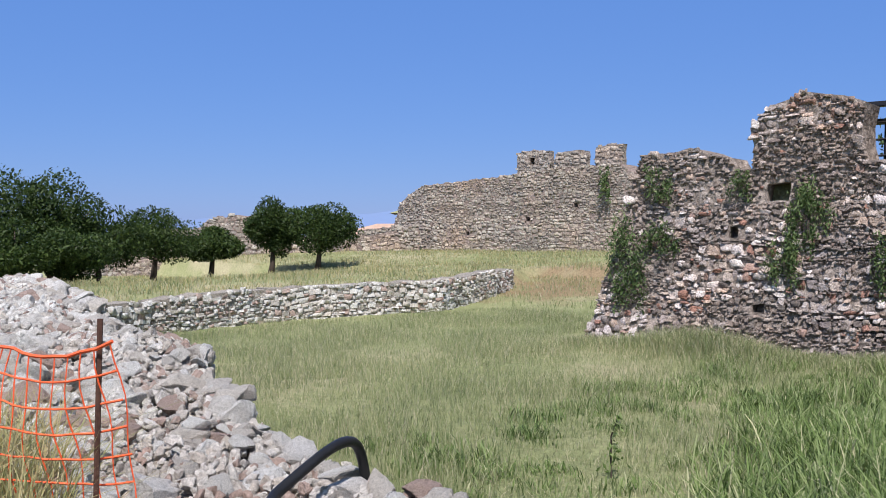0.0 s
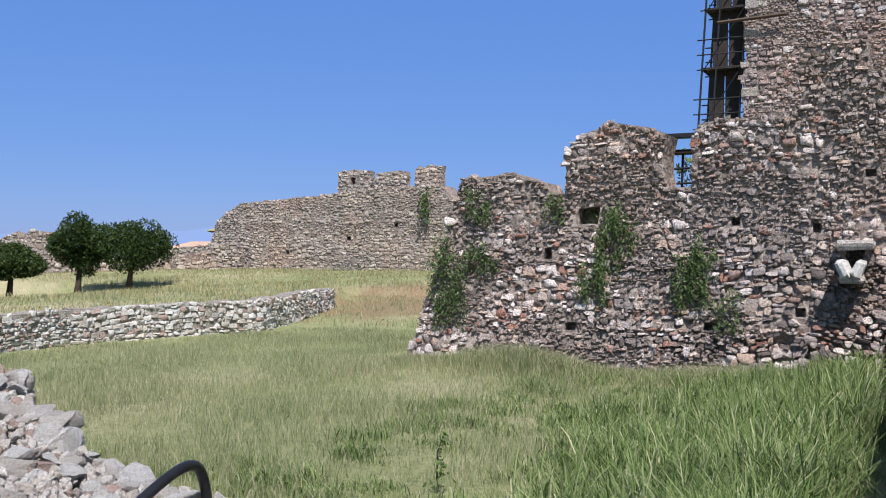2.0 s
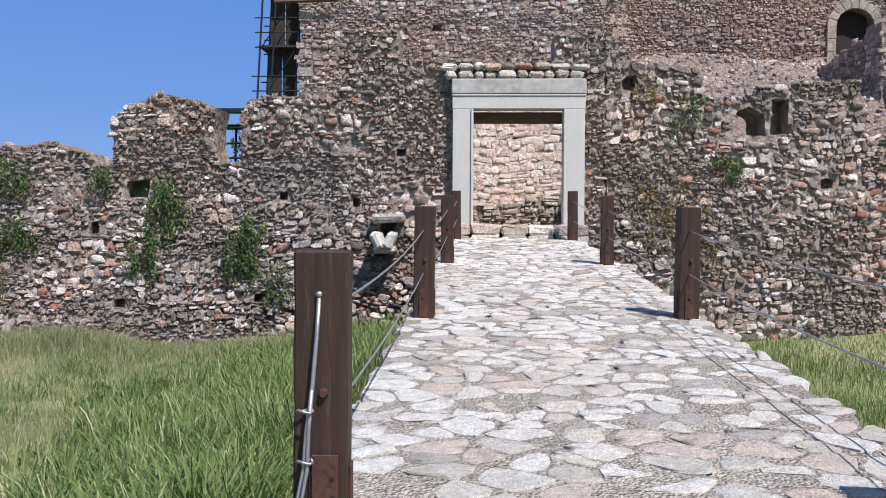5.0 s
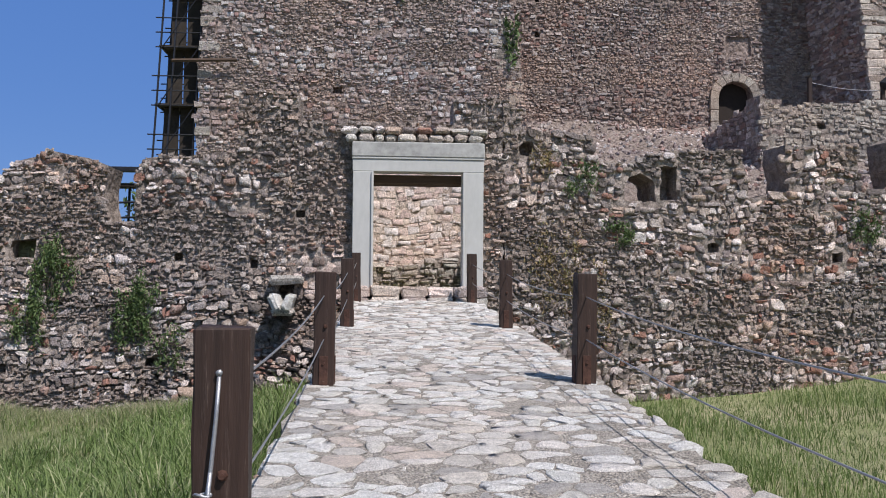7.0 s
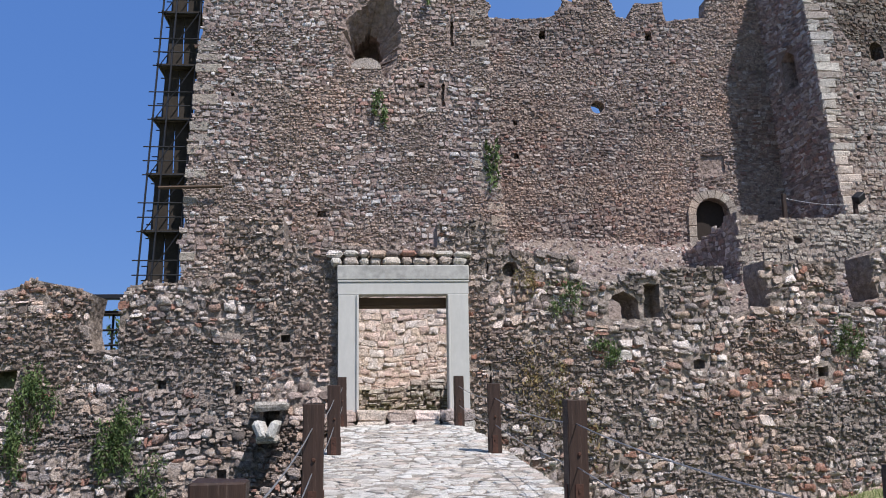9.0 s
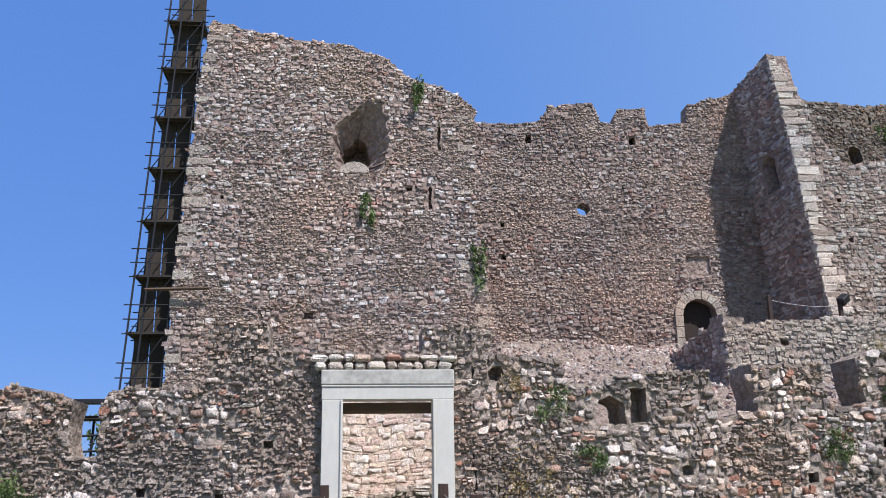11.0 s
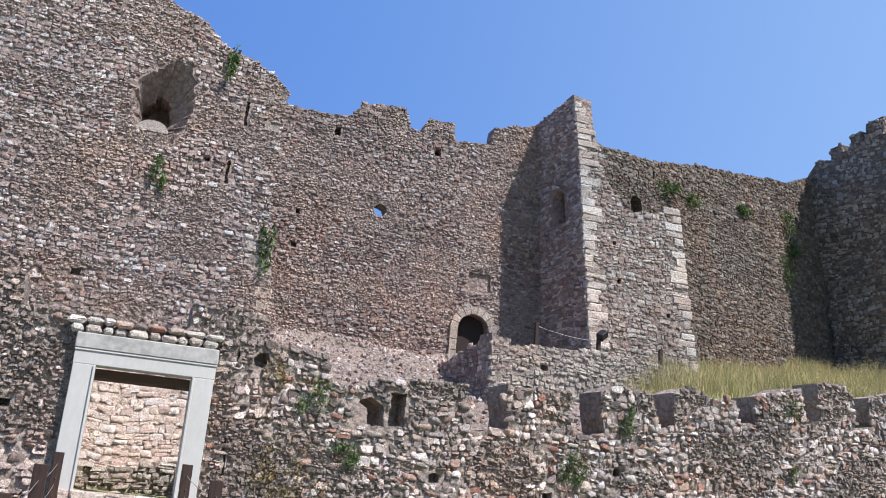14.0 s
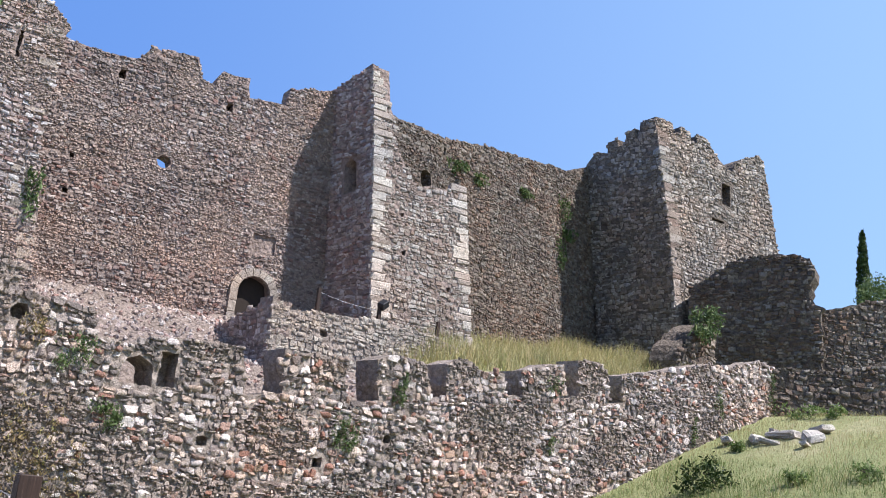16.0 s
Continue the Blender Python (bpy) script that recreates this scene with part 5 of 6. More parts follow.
# ---- the low wall across the ditch ----
bench = empty("retaining_wall", (-24, 22, -1.5), "low curving retaining wall of pale rubble across the ditch", "wall")
BENCH = [(-20.5, 5.0), (-22, 8), (-24.6, 15.6), (-24.7, 20), (-22.8, 27), (-25.8, 36)]
for k, (a, b) in enumerate(zip(BENCH, BENCH[1:])):
    length = math.hypot(b[0] - a[0], b[1] - a[1])
    pl = flat_place(a[0], a[1], b[0], b[1])
    tops = [-0.65, -0.7, -0.72, -0.58, -0.5, -0.42]
    lp = ragged([(0, -2.4), (length, -2.4), (length, tops[k + 1]), (length * 0.6, (tops[k] + tops[k + 1]) / 2 + 0.06), (0, tops[k])], 0.4, 0.05, 60 + k, -2.0)
    wall_body(lp, [], pl, 0.7, M_MORTAR_PALE, "masonry_core", bench)
    got = [g for g in cells(0, length, -2.3, 0, 0.24, 0.12, 65 + k) if inside([g[0]], lp)[0]]
    stones_on(bench, got, pl, M_ROCK, 66 + k, 0.07, 0.008, lambda u, v: abs(u - length / 2) + 1, False, "stonework", smooth=False) if k == 3 else stones_on(bench, got, pl, M_ROCK, 66 + k, 0.07, 0.008, lambda u, v: 1e9, smooth=False)

# ---- the far rampart and what stands before it ----
far_place = flat_place(-55, 54, -25, 56)
rubble_wall("wall_rampart", "long weathered rampart of pale rubble beyond the meadow", "castle wall", far_place,
            [(1.0, -2.0), (1.2, 1.4), (5.0, 1.7), (5.6, 3.6), (7.7, 4.85), (13.8, 5.3), (19.3, 5.85), (24.6, 5.95), (25.3, 5.0), (25.6, 2.0), (25.9, -2)], [(rect(17.2, 2.25, 0.35, 0.3), 0.4), (rect(12, 1.2, 0.3, 0.3), 0.4), (rect(21, 3.2, 0.3, 0.3), 0.4)], 2.0, (0.34, 0.16), (M_FAR, M_MORTAR_PINK), 101, 0.06, 0.01, angular=True, near=lambda u, v: abs(u - 17))
crown = flat_place(-55, 57.5, -25, 58.5)
for label, u0, u1, z, hole in (("small square turret on the rampart", 14.3, 17.1, 7.4, True), ("broken merlon on the rampart", 17.6, 20.1, 7.25, False), ("tall broken merlon on the rampart", 20.9, 23.0, 7.55, False)):
    rubble_wall("wall_turret", label, "castle wall", crown, [(u0, 4.5), (u0, z - 0.1), ((u0 + u1) / 2, z + 0.05), (u1, z), (u1, 4.5)], [(rect((u0 + u1) / 2 - 0.1, z - 0.75, 0.4, 0.5), 0.5)] if hole else [], 0.7, (0.4, 0.2), (M_FAR, M_MORTAR), 103 + int(u0), 0.06, 0.01, angular=True)
bank = empty("rampart_bank", (-40, 57, 4), "earth bank with dry grass behind the rampart's top", "bank", "", "structure")
bm = bmesh.new()
prof = []
for k in range(25):
    u = 4 + k * 0.95
    z = np.interp(u, [4, 7, 12, 16, 26], [3.0, 4.3, 5.2, 5.55, 5.6]) + 0.15 * math.sin(k)
    prof.append((u, z))
grid = [[bm.verts.new(far_place(u, zz, dd)) for dd, zz in ((-0.6, 4.0 if u > 7 else 2.8), (-1.4, z - 0.35), (-3.0, z), (-7, z), (-9, 0))] for u, z in prof]
for a, b in zip(grid, grid[1:]):
    for j in range(4):
        bm.faces.new((a[j], b[j], b[j + 1], a[j + 1]))
bmesh.ops.recalc_face_normals(bm, faces=bm.faces[:])
part("earth", bm, M_GROUND, bank)
ruin_far = flat_place(-66, 36, -45.5, 52.5)
rubble_wall("wall_ruin_far", "low ruined wall of pale rubble behind the trees", "castle wall", ruin_far, [(0, -3), (0, 0.9), (6, 1.2), (9, 1.4), (11, 2.3), (13.5, 2.5), (15, 1.2), (18, 0.8), (21, 0.7), (23, 1.2), (26, 1.8), (26, -3)], [], 1.5, (0.42, 0.22), (M_FAR, M_MORTAR_PINK), 111, 0.08, 0.01, angular=True, rag=0.15)

house = empty("house", (-72, 80, 0), "small distant house with a low terracotta roof", "house")
part("wall", box_bm((9, 7, 3.0), (-74, 80, -0.62), 0.02, pose(0, 0, 0)), M_PLASTER, house)
bm = bmesh.new()
rv = [bm.verts.new(p) for p in ((-79.2, 76, 0.9), (-68.8, 76, 0.9), (-68.8, 84, 0.9), (-79.2, 84, 0.9), (-76, 80, 2.2), (-72, 80, 2.2))]
for idx in ((0, 1, 5, 4), (1, 2, 5), (2, 3, 4, 5), (3, 0, 4), (3, 2, 1, 0)):
    bm.faces.new([rv[i] for i in idx])
part("roof", bm, M_TILE, house)


def mountain():
    m, nt, b = material("mountain_haze_glow", 1.0)
    # aerial haze is painted in: bluish base colour plus a weak blue emission
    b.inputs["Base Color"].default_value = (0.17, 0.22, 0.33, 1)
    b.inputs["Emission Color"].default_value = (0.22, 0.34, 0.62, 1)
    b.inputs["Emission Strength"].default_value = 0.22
    verts, faces = [], []
    for k in range(41):
        a = radians(-75 + 45 * k / 40)
        h = 20 + 75 * math.exp(-((k - 31) / 3.2) ** 2) + 40 * math.exp(-((k - 24) / 9) ** 2) + 6 * math.sin(k * 1.7)
        for z in (-60, h * 0.6):
            verts.append((2600 * math.sin(a), 2600 * math.cos(a), z))
    for k in range(40):
        faces.append((2 * k, 2 * k + 2, 2 * k + 3, 2 * k + 1))
    tagged(new("backdrop_mountain", mesh_of("backdrop_mountain", verts, faces, m)), "pale blue mountain ridge across the sea, its haze painted as a faint glow", "mountain", "", "structure")


mountain()


# ---- leaves, trees and grass ----
def leaf_cards(centres, size, rng, droop=0.0):
    """A pointed, folded leaf at each centre, turned at random."""
    n = len(centres)
    a = rng.normal(size=(n, 3))
    a /= np.linalg.norm(a, axis=1, keepdims=True)
    a[:, 2] -= droop
    b = np.cross(a, rng.normal(size=(n, 3)))
    b /= np.linalg.norm(b, axis=1, keepdims=True)
    c = np.cross(a, b)
    s = (size * rng.uniform(0.6, 1.4, n))[:, None]
    p = centres
    verts = np.stack([p - a * s, p + b * s * 0.42 + c * s * 0.12, p + a * s, p - b * s * 0.42 + c * s * 0.12], 1).reshape(-1, 3)
    k = np.arange(n)[:, None] * 4
    return verts, np.concatenate([k + [0, 1, 2], k + [0, 2, 3]])


def tree(at, crown_at, radii, seed, leaves=12000, size=0.095, lumps=22, label="", trunk=0.17, mat=None, name="tree"):
    rng = np.random.default_rng(seed)
    owner = empty(name, at, label or "dense dark green broadleaf tree with a rounded crown", "tree", "trees in the meadow")
    base, mid = Vector(at), Vector(crown_at)
    low = mid - Vector((0, 0, radii[2] * 0.55))
    v, f = tube([base - Vector((0, 0, 0.2)), base.lerp(low, 0.4) + Vector((0.08, 0, 0)), low], [trunk * 1.5, trunk, trunk * 0.75], 9)
    child("trunk", mesh_of("trunk", v, f, M_BARK, True), owner)
    centres = []
    for k in range(lumps):
        d = rng.normal(size=3)
        d /= np.linalg.norm(d)
        d[2] = d[2] * 0.8 + 0.12
        r = rng.uniform(0.45, 0.8)
        centres.append(np.array(crown_at) + d * np.array(radii) * r)
    for k in range(5):
        tip = Vector(centres[k])
        v, f = tube([low, low.lerp(tip, 0.5) + Vector((0, 0, 0.15)), tip], [trunk * 0.5, trunk * 0.3, trunk * 0.1], 5)
        child("limb", mesh_of("limb", v, f, M_BARK, True), owner)
    pts = []
    for c in centres:
        n = leaves // lumps
        d = rng.normal(size=(n, 3))
        d /= np.linalg.norm(d, axis=1, keepdims=True)
        rad = rng.uniform(0.55, 1.08, (n, 1)) ** 0.7
        pts.append(c + d * rad * np.array(radii) * rng.uniform(0.36, 0.52))
    vv, tt = leaf_cards(np.concatenate(pts), size, rng, 0.2)
    child("crown", tri_mesh("crown", vv, tt, mat or M_LEAF), owner)
    return owner


def polar(az, d, z):
    return (-0.8 + d * math.sin(radians(az)), -0.1 + d * math.cos(radians(az)), z)


for az, d, half, zlo, zhi, seed in ((-49.7, 58, 1.7, 0.0, 3.45, 1), (-46.9, 57, 2.45, -0.1, 3.45, 2), (-53.3, 57, 1.75, -0.3, 1.75, 3), (-56.6, 55, 3.0, -0.5, 2.95, 4)):
    base = polar(az, d, 0)
    z0 = float(ground_z(base[0], base[1]))
    tree((base[0], base[1], z0), polar(az + 0.2, d, (zlo + zhi) / 2 - 0.35), (half, half, (zhi - zlo) / 2 * 1.05), seed)
for az, d, half, zlo, zhi, seed in ((-59.6, 52, 2.8, -1.0, 2.6, 5), (-62.2, 50, 2.6, -1.0, 4.4, 6), (-65.0, 50, 3.0, -1.0, 4.6, 7), (-68.5, 48, 3.2, -1.0, 4.2, 8), (-61.0, 46, 2.0, -1.2, 1.6, 9), (-64.0, 45, 2.2, -1.2, 1.8, 10)):
    base = polar(az, d, 0)
    z0 = float(ground_z(base[0], base[1]))
    tree((base[0], base[1], z0), polar(az, d, (zlo + zhi) / 2), (half, half, (zhi - zlo) / 2), seed, 11000, 0.1, 24, "broad dark green tree in a thicket")


def cypress(at, height, seed):
    rng = np.random.default_rng(seed)
    owner = empty("cypress", at, "slim dark cypress on the skyline", "tree")
    v, f = tube([at, (at[0], at[1], at[2] + height * 0.5)], [0.2, 0.08], 7)
    child("trunk", mesh_of("trunk", v, f, M_BARK), owner)
    h = rng.uniform(0.3, 1, 3000)
    r = 1.25 * np.sqrt(np.clip(1 - h, 0, 1)) * np.clip(h * 2 - 0.5, 0, 1) * rng.uniform(0.5, 1.05, 3000)
    a = rng.uniform(0, 6.28, 3000)
    pts = np.stack([at[0] + r * np.cos(a), at[1] + r * np.sin(a), at[2] + h * height], 1)
    vv, tt = leaf_cards(pts, 0.2, rng, -0.6)
    child("crown", tri_mesh("crown", vv, tt, M_LEAF), owner)


cypress((80, 50, 9.0), 21.5, 3)
tree((73, 43, 10.0), (73.2, 43, 20.6), (3.8, 3.0, 3.0), 31, 7000, 0.14, 18, "rounded green tree behind the back wall", mat=M_IVY)


def shrub(at, radii, count, size, seed, label, mat=None, droop=0.5, name="wall_plant", stems=4):
    rng = np.random.default_rng(seed)
    owner = empty(name, at, label, "plant", "plants on the walls" if name == "wall_plant" else "")
    root = Vector(at)
    for k in range(stems):
        tip = root + Vector((radii[0] * rng.uniform(-0.7, 0.7), -abs(radii[1]) * rng.uniform(0.2, 0.8), radii[2] * rng.uniform(-0.8, 0.5)))
        v, f = tube([root + Vector((0, 0.15, 0.1)), root.lerp(tip, 0.5) + Vector((0, -0.05, 0.08)), tip], [0.014, 0.01, 0.004], 4)
        child("stem", mesh_of("stem", v, f, M_BARK), owner)
    lumps = np.array(at) + rng.uniform(-0.85, 0.85, (14, 3)) * np.array(radii)
    pts = lumps[rng.integers(0, 14, count)] + rng.normal(0, 0.22, (count, 3)) * np.array(radii) * (0.8, 1, 1.2)
    vv, tt = leaf_cards(pts, size, rng, droop)
    child("foliage", tri_mesh("foliage", vv, tt, mat or M_IVY), owner)


for k, (x, z, rx, rz, cnt) in enumerate(((-7.75, 1.75, 0.5, 0.75, 800), (-12.2, 0.6, 0.7, 1.1, 1000), (-11.4, 1.3, 0.45, 0.45, 320), (-8.3, 0.75, 0.4, 0.65, 480), (-5.8, 0.9, 0.5, 0.85, 900), (-11.6, 2.6, 0.4, 0.45, 260), (-9.4, 2.5, 0.35, 0.35, 160), (-4.9, 0.1, 0.4, 0.5, 160))):
    shrub((x, 22.05 - 0.16 * max(0, 2.2 - z), z), (rx, 0.2, rz), int(cnt * 1.9), 0.045, 200 + k, "green leafy shrub rooted in the rubble wall")
for k, (u, z, rx, rz, cnt, mat, label) in enumerate(((1.9, 4.3, 0.5, 0.4, 330, M_IVY, "light green caper shrub on the wall"), (2.9, 2.9, 0.45, 0.3, 330, M_IVY, "light green caper shrub on the wall"), (9.9, 3.2, 0.5, 0.45, 420, M_IVY, "light green caper shrub on the wall"),
                                     (11.8, 4.8, 0.3, 0.45, 240, M_IVY, "small weed growing from a merlon"), (18.7, 6.0, 0.4, 0.3, 160, M_IVY, "small weed growing from a merlon"), (18.7, 3.85, 0.2, 0.25, 110, M_IVY, "small weed on the wall"),
                                     (27.4, 5.4, 0.25, 0.6, 180, M_IVY, "small weed on the wall"), (29.3, 6.8, 0.3, 0.8, 220, M_IVY, "trailing weed on the wall"), (33.6, 7.9, 0.4, 0.9, 260, M_IVY, "trailing weed on the wall"),
                                     (1.3, 2.0, 0.7, 1.0, 520, M_TWIG, "dry brown weeds hanging on the wall"), (2.0, 1.2, 0.7, 0.9, 420, M_TWIG, "dry brown weeds at the wall's foot"), (0.9, 4.7, 0.3, 0.4, 160, M_TWIG, "dry brown weeds on the wall"))):
    p = right_place(u, z, 0.1)
    shrub(tuple(p), (rx, 0.22, rz), int(cnt * 1.7), 0.042, 230 + k, label, mat)
for k, (place, u, z, rx, rz, cnt) in enumerate(((keep_place, 8.35, 12.2, 0.3, 0.6, 260), (keep_place, 10.3, 16.6, 0.25, 0.6, 200), (keep_place, 12.35, 10.0, 0.3, 0.7, 200), (curtain2_place, 8.6, 20.0, 0.8, 0.4, 420), (curtain2_place, 10.8, 20.0, 0.6, 0.3, 240), (curtain2_place, 15.9, 20.7, 0.7, 0.35, 300),
                                               (curtain2_place, 20.6, 21.1, 0.6, 0.7, 360), (curtain2_place, 20.9, 19.5, 1.0, 0.4, 420), (curtain2_place, 20.4, 18.2, 0.5, 0.9, 260))):
    shrub(tuple(place(u, z, 0.1)), (rx, 0.3, rz), cnt, 0.1, 260 + k, "tuft of green weeds rooted high in the wall")
shrub((-6.3, 25.6, 3.3), (0.9, 0.5, 0.8), 500, 0.08, 284, "green bush behind the timber platform", name="bush")
shrub((39.3, 33.5, 12.3), (1.2, 0.8, 0.8), 700, 0.12, 280, "round green bush on the tumbled wall", name="bush")
shrub((25.7, 21.5, float(ground_z(25.7, 21.5)) + 0.5), (0.9, 0.7, 0.7), 900, 0.08, 281, "dark green bush on the bank", M_LEAF, 0.1, name="bush")
for k, (x, y, r) in enumerate(((27.3, 26.3, 0.45), (30.0, 23.6, 0.30), (26.7, 18.9, 0.40), (27.6, 16.9, 0.55), (35.7, 24.9, 0.80), (38.3, 27.8, 0.90), (35.7, 23.3, 0.50))):
    shrub((x, y, float(ground_z(x, y)) + 0.2 * r + 0.1), (r, r, 0.4 * r + 0.1), 420, 0.07, 300 + k, "low tuft of fresh green weeds on the bank", M_LUSH, -0.4, name="weed_tuft")
p = polar(-27.8, 60, 1.2)
shrub((p[0], 54.7, 2.9), (0.6, 0.3, 0.9), 300, 0.14, 282, "dark shrub on the rampart")
shrub((-31.5, 55.0, 4.6), (0.4, 0.3, 1.0), 220, 0.13, 283, "dark shrub on the rampart")


def blades(xy, z, height, width, rng, bend=0.4):
    n = len(xy)
    a = rng.uniform(0, 2 * math.pi, n)
    face = np.stack([np.cos(a), np.sin(a), 0 * a], 1)
    lean = rng.normal(0, bend, (n, 2)) * height[:, None]
    p = np.c_[xy, z - 0.03]
    m = p + np.c_[lean * 0.35, height * 0.6]
    t = p + np.c_[lean, height * (1 - 0.25 * np.minimum(1, np.hypot(*lean.T) / height))]
    w = face * (width if np.ndim(width) == 0 else width[:, None])
    verts = np.stack([p - w, p + w, m + w * 0.7, m - w * 0.7, t], 1).reshape(-1, 3)
    k = np.arange(n)[:, None] * 5
    return verts, np.concatenate([k + [0, 1, 2], k + [0, 2, 3], k + [3, 2, 4]])


def grass(name, label, mat, count, seed, sample, height, width, clump=0.5):
    rng = np.random.default_rng(seed)
    xy = sample(rng, count)
    z = ground_z(xy[:, 0], xy[:, 1])
    h = rng.uniform(*height, len(xy)) * (1 + clump * wander(xy[:, 0] * 4, xy[:, 1] * 4))
    vv, tt = blades(xy, z, np.maximum(h, 0.05), width, rng)
    tagged(new(name, tri_mesh(name, vv, tt, mat)), label, "grass", "", "stuff")


def in_ditch(rng, n):
    """Denser towards the camera's side of the ditch."""
    y = 4 + 25 * rng.random(n) ** 1.25
    x = rng.uniform(-24, -1.6, n)
    ok = (y > rim_y(x) + 0.4) & ((y < 21.2) | (x < -14.3)) & (x > bench_x(y) + 0.8)
    return np.stack([x, y], 1)[ok]


grass("meadow_grass", "pale green seeding grass on the ditch floor", M_GRASS, 150000, 1, in_ditch, (0.1, 0.32), 0.0045)


def tuft_middles(rng, n):
    y = rng.uniform(5, 20.8, n)
    x = -1.75 - np.abs(rng.normal(0, 1.9, n)) * np.clip((y - 3) / 11, 0.4, 1)
    x = np.where(rng.random(n) < 0.25, rng.uniform(-9, -2, n), x)
    return np.stack([x, y], 1)


def arching(rng, xy, height, width):
    """Long blades that rise and then bow over, in four steps each."""
    n = len(xy)
    z = ground_z(xy[:, 0], xy[:, 1]) - 0.03
    a = rng.uniform(0, 2 * math.pi, n)
    away = np.stack([np.cos(a), np.sin(a)], 1)
    side = np.stack([-np.sin(a), np.cos(a)], 1)
    bow = rng.uniform(0.15, 0.75, n) * height
    rings = []
    for f, w in ((0.0, 0.7), (0.4, 1.0), (0.75, 0.85), (0.95, 0.5)):
        mid = xy + away * (bow * f ** 2.2)[:, None]
        top = z + height * (f - 0.3 * (bow / height) * f ** 3)
        off = side * (width * w)[:, None]
        rings += [np.c_[mid - off, top], np.c_[mid + off, top]]
    tip = np.c_[xy + away * (bow * 1.15)[:, None], z + height * (1.0 - 0.5 * bow / height)]
    verts = np.stack(rings + [tip], 1).reshape(-1, 3)
    k = np.arange(n)[:, None] * 9
    tris = [k + [q, q + 1, q + 3] for q in (0, 2, 4)] + [k + [q, q + 3, q + 2] for q in (0, 2, 4)] + [k + [6, 7, 8]]
    return verts, np.concatenate(tris)


def reeds(count, seed):
    rng = np.random.default_rng(seed)
    mids = tuft_middles(rng, 800)
    tall = rng.uniform(0.45, 1.0, len(mids)) * np.clip(1.2 - (-1.75 - mids[:, 0]) * 0.2, 0.3, 1.2)
    k = rng.integers(0, len(mids), count)
    xy = mids[k] + rng.normal(0, 0.17, (count, 2))
    vv, tt = arching(rng, xy, tall[k] * rng.uniform(0.5, 1.15, count), rng.uniform(0.004, 0.011, count))
    tagged(new("tall_grass", tri_mesh("tall_grass", vv, tt, M_LUSH)), "tall lush green arching grass beside the causeway", "grass", "", "stuff")


reeds(60000, 2)


def foot_strip(rng, n):
    x = rng.uniform(-13.2, -1.2, n)
    return np.stack([x, 21.4 - np.abs(rng.normal(0, 0.9, n)) - 0.25 * (x < -9)], 1)


grass("foot_grass", "fine seeding grass along the foot of the wall", M_GRASS, 16000, 12, foot_strip, (0.2, 0.6), 0.006)


def right_floor(rng, n):
    x, y = 2.6 + 26 * rng.random(n) ** 1.5, 3 + 22 * rng.random(n)
    return np.stack([x, y], 1)[y < gate_line(x) - 0.3]


grass("ditch_grass", "fresh green grass below the outer wall", M_LUSH, 70000, 3, right_floor, (0.12, 0.38), 0.008)
grass("bank_grass", "dry yellow grass on the bank", M_DRY, 45000, 4, lambda r, n: (lambda x, y: np.stack([x, y], 1)[y < np.minimum(gate_line(x) - 0.2, 27)])(r.uniform(14, 52, n), r.uniform(6, 28, n)), (0.1, 0.32), 0.008)
grass("field_grass", "sun-bleached grass on the upper meadow", M_DRY, 36000, 5, lambda r, n: (lambda x, y: np.stack([x, y], 1)[(x < bench_x(np.minimum(y, 36)) - 0.4) | (y > 37)])(r.uniform(-62, -20, n), r.uniform(8, 54, n)), (0.12, 0.34), 0.014)
grass("field_grass", "green grass on the upper meadow", M_GRASS, 42000, 6, lambda r, n: (lambda x, y: np.stack([x, y], 1)[(x < bench_x(np.minimum(y, 36)) - 0.4) | (y > 30)])(r.uniform(-62, -14, n), r.uniform(8, 54, n)), (0.12, 0.3), 0.014)
grass("court_grass", "tall dry yellow grass under the far curtain", M_DRY, 26000, 7, lambda r, n: (lambda x, y: np.stack([x, y], 1)[y < 38.5 + (x - 19) * 0.34 - 0.3])(r.uniform(17.5, 41, n), r.uniform(28, 45, n)), (0.4, 1.15), 0.014)
grass("fence_grass", "dry straw-coloured grass beside the fence", M_DRY, 9000, 8, lambda r, n: (lambda x, y: np.stack([x, y], 1)[x < -0.95 - 1.78 * (y + 0.08)])(r.uniform(-6.5, -2.6, n), r.uniform(0.8, 2.2, n)), (0.2, 0.62), 0.004)
weed = empty("weed", (-5.8, 9.1, DITCH), "single dark weed standing in the grass", "plant")
rng_w = np.random.default_rng(77)
v, f = tube([(-5.8, 9.1, DITCH), (-5.80, 9.1, -0.9), (-5.72, 9.09, -0.7)], [0.012, 0.01, 0.004], 5)
child("stem", mesh_of("stem", v, f, M_BARK), weed)
hh = rng_w.uniform(0, 1, 80)
vv, tt = leaf_cards(np.stack([-5.8 + 0.1 * hh + rng_w.normal(0, 0.07, 80) * (1.1 - hh), 9.1 + rng_w.normal(0, 0.07, 80) * (1.1 - hh), DITCH + 0.1 + 0.65 * hh], 1), 0.04, rng_w)
child("foliage", tri_mesh("foliage", vv, tt, M_LUSH), weed)


# ---- scaffold beside the keep ----
scaf = empty("scaffold", (-7.0, 31.6, 2.6), "tall dark tube scaffold with board decks against the keep", "scaffold")
SH = [2.6, 19.8]


def scaf_x(z, s):
    """The scaffold leans in with the battered wall."""
    return -7.75 + 0.045 * (z - 5.7) + s * 1.45


def scaf_y(z, t):
    return 31.1 + 0.03 * (z - 8) + t * 1.3


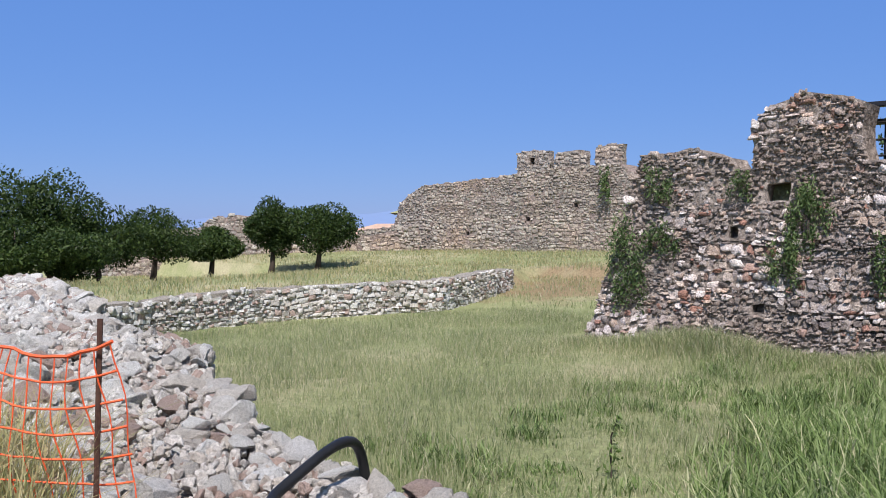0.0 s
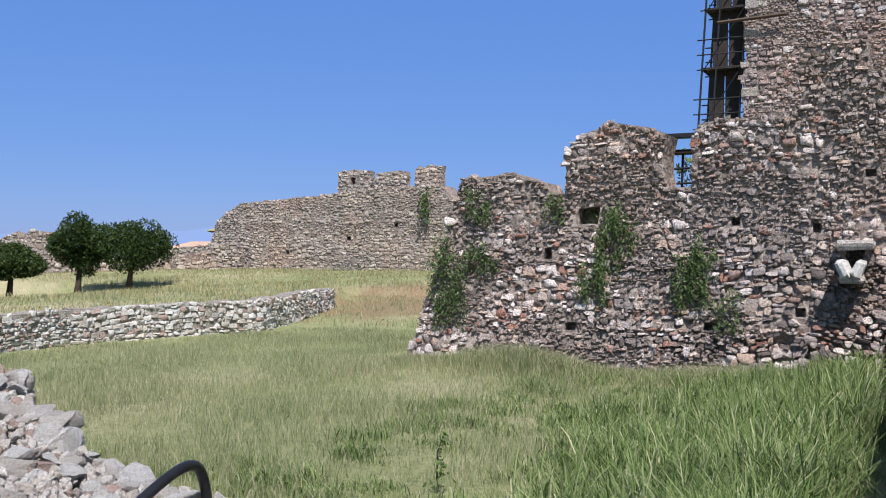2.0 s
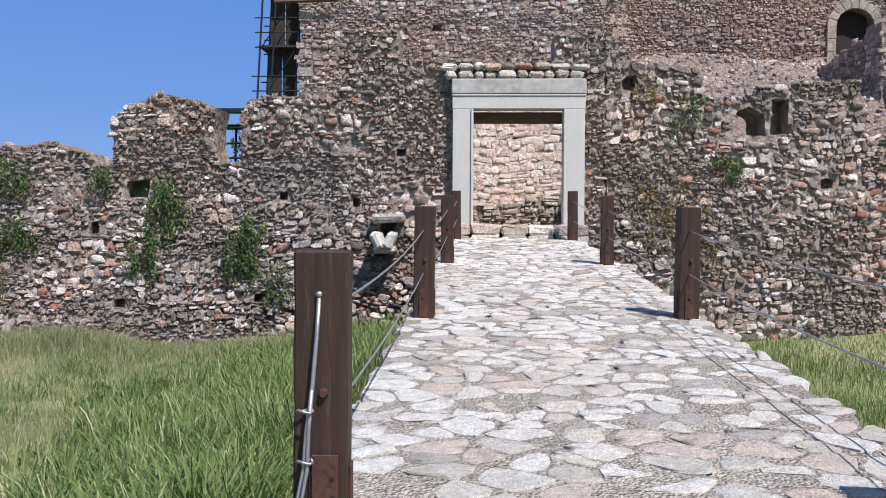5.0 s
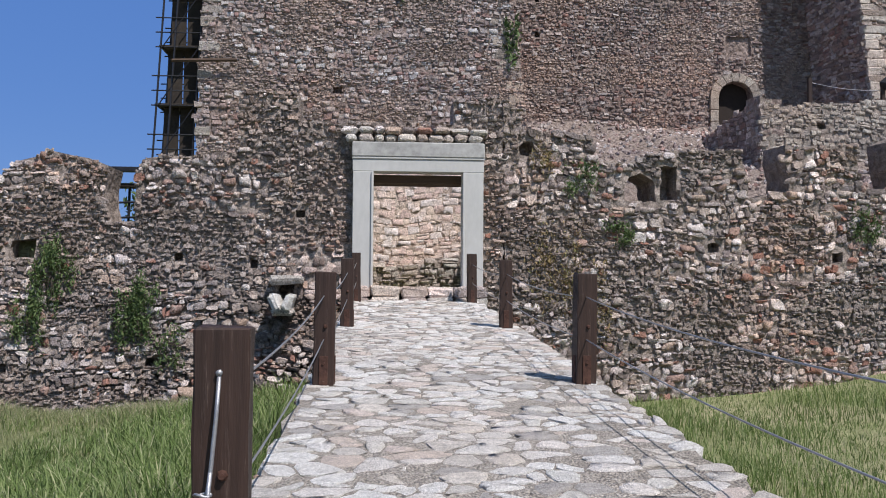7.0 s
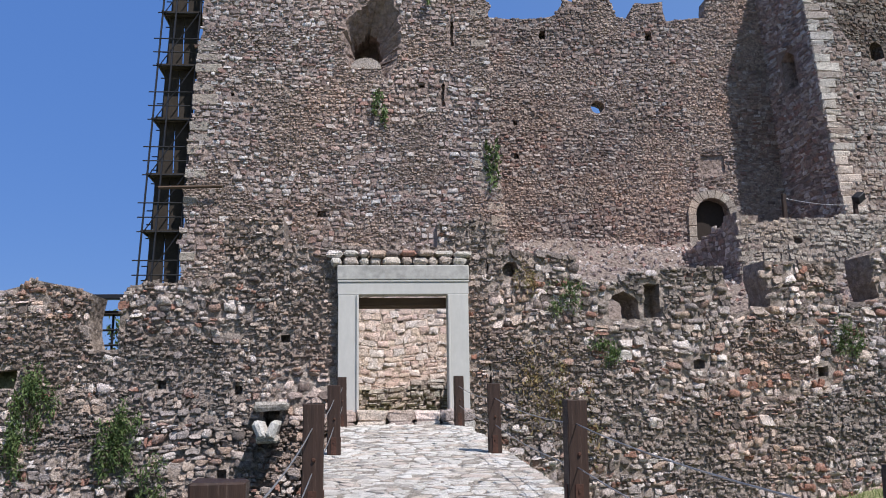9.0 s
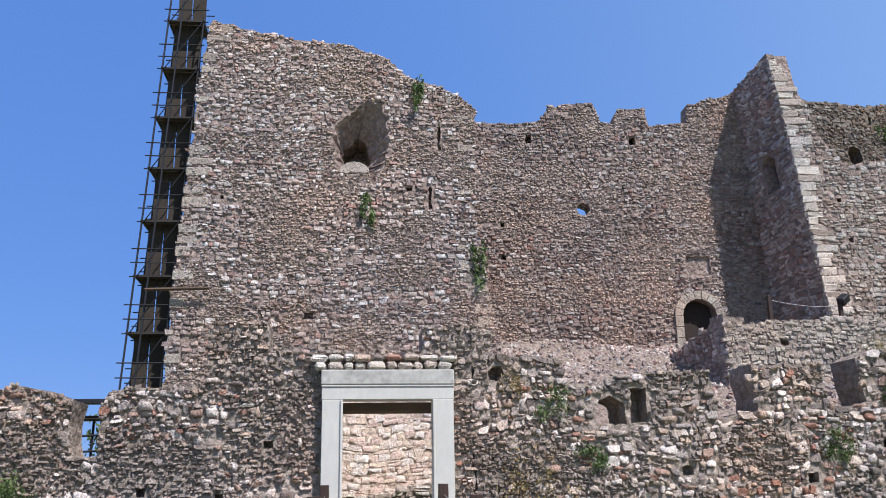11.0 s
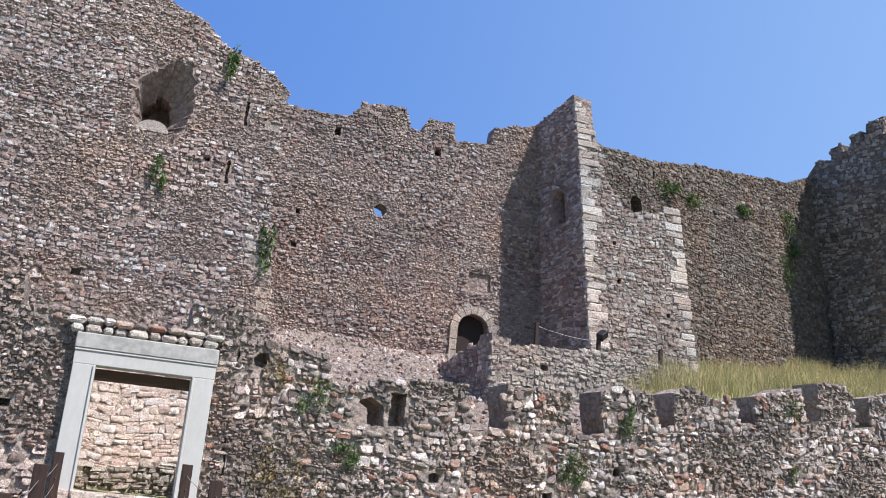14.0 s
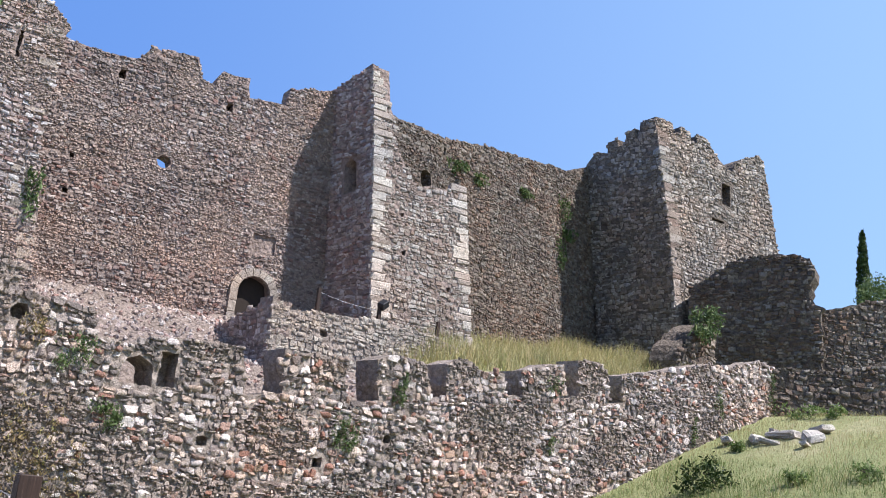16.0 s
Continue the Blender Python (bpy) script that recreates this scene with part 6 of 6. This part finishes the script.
for s in (0.0, 0.32, 0.9):
    for t in (0.0, 1.0):
        v, f = tube([(scaf_x(z, s), scaf_y(z, t), z) for z in (2.6, 8, 14, 19.9 + 0.6 * (s < 0.5))], 0.035, 6)
        child("standard", mesh_of("standard", v, f, M_TUBE), scaf)
for k in range(9):
    z = 3.6 + 2.0 * k
    if z > 19.9:
        break
    for t in (0.0, 1.0):
        for dz in (0.0, 0.5, 1.0):
            v, f = tube([(scaf_x(z, -0.12), scaf_y(z, t), z + dz), (scaf_x(z, 1.02), scaf_y(z, t), z + dz)], 0.024, 5)
            child("ledger", mesh_of("ledger", v, f, M_TUBE), scaf)
    for s in (0.0, 0.9):
        v, f = tube([(scaf_x(z, s), scaf_y(z, -0.12), z), (scaf_x(z, s), scaf_y(z, 1.1), z)], 0.024, 5)
        child("transom", mesh_of("transom", v, f, M_TUBE), scaf)
    v, f = tube([(scaf_x(z, 0.05), scaf_y(z, 0.0) - 0.03, z), (scaf_x(z + 2, 0.88), scaf_y(z + 2, 0.0) - 0.03, z + 2)], 0.022, 5)
    child("brace", mesh_of("brace", v, f, M_TUBE), scaf)
    for j in range(4):
        part("deck_board", box_bm((1.35, 0.3, 0.045), (scaf_x(z, 0.45), scaf_y(z, 0.12 + 0.25 * j), z + 0.05), 0.004), M_BOARD, scaf)
    for j in range(2):
        part("side_board", box_bm((0.5, 0.04, 1.97), (scaf_x(z + 0.9, 0.3 + 0.37 * j), scaf_y(z, 0.45), z + 1.05), 0.004), M_BOARD, scaf)
low_scaf = empty("timber_platform", (-6.2, 24.6, 2.6), "dark timber and tube platform behind the merlons", "platform")
part("plank", box_bm((1.9, 0.3, 0.12), (-6.3, 24.3, 4.55), 0.01), M_TUBE, low_scaf)
part("plank", box_bm((1.7, 0.5, 0.1), (-6.3, 24.6, 4.15), 0.01), M_BOARD, low_scaf)
for x in (-6.75, -6.4, -6.05, -5.8):
    v, f = tube([(x, 24.6, 2.5), (x + 0.03, 24.6, 4.6 if x == -6.4 else 4.15)], 0.035, 6)
    child("prop", mesh_of("prop", v, f, M_TUBE), low_scaf)
for z in (2.9, 3.3, 3.7):
    v, f = tube([(-7.0, 24.55, z), (-5.6, 24.55, z + 0.05)], 0.03, 5)
    child("rail", mesh_of("rail", v, f, M_TUBE), low_scaf)
v, f = tube([(-7.1, 30.75, 9.05), (-4.95, 30.7, 9.1)], 0.06, 6)
tagged(new("timber_outrigger", mesh_of("timber_outrigger", v, f, M_BEAM)), "horizontal timber outrigger fixed across the keep's corner", "beam")


# ---- small things on the terrace and the bank ----
def lamp_post(at, h, head):
    post = empty("floodlight_post" if head else "terrace_post", at, "short dark post with a floodlight on the terrace" if head else "short dark wooden post on the terrace", "post", "terrace posts")
    part("pole", box_bm((0.14, 0.14, h), (at[0], at[1], at[2] + h / 2), 0.01), M_TIMBER, post)
    if head:
        bm = box_bm((0.42, 0.3, 0.3), (0, 0, 0), 0.02)
        bmesh.ops.transform(bm, matrix=pose(at[0] + 0.12, at[1] - 0.05, at[2] + h + 0.15, 20, -35, 20), verts=bm.verts)
        part("floodlight", bm, M_TUBE, post)


lamp_post((17.9, 31.6, 7.9), 0.95, True)
lamp_post((21.0, 32.0, 7.7), 1.2, False)
lamp_post((14.9, 31.0, 8.0), 1.0, False)
cable(sag((14.9, 31.0, 8.85), (17.9, 31.6, 8.75), 0.1), 0.012, "thin cable strung along the terrace wall")
frag_rng = random.Random(8)
for k, (x, y, s) in enumerate(((30.9, 24.9, 0.7), (31.4, 23.9, 0.9), (31.0, 23.0, 0.6), (32.1, 23.2, 1.0), (30.8, 21.3, 0.5), (31.9, 21.7, 1.1), (32.9, 22.1, 0.9), (32.6, 23.9, 0.5))):
    ob = new("stone_fragment", mesh_of("stone_fragment", *(lambda b: ([q.co.copy() for q in b.verts], [[i.index for i in f.verts] for f in b.faces]))(box_bm((1.3, 0.55, 0.32), (0, 0, 0), 0.07, rough=0.06, seed=k)), M_QUOIN))
    ob.matrix_basis = pose(x, y, float(ground_z(x, y)) + 0.12, frag_rng.uniform(-12, 12), frag_rng.uniform(-12, 12), frag_rng.uniform(0, 180)) @ Matrix.Scale(s, 4)
    tagged(ob, "pale carved stone fragment lying on the grass", "stone", "fragments on the bank")
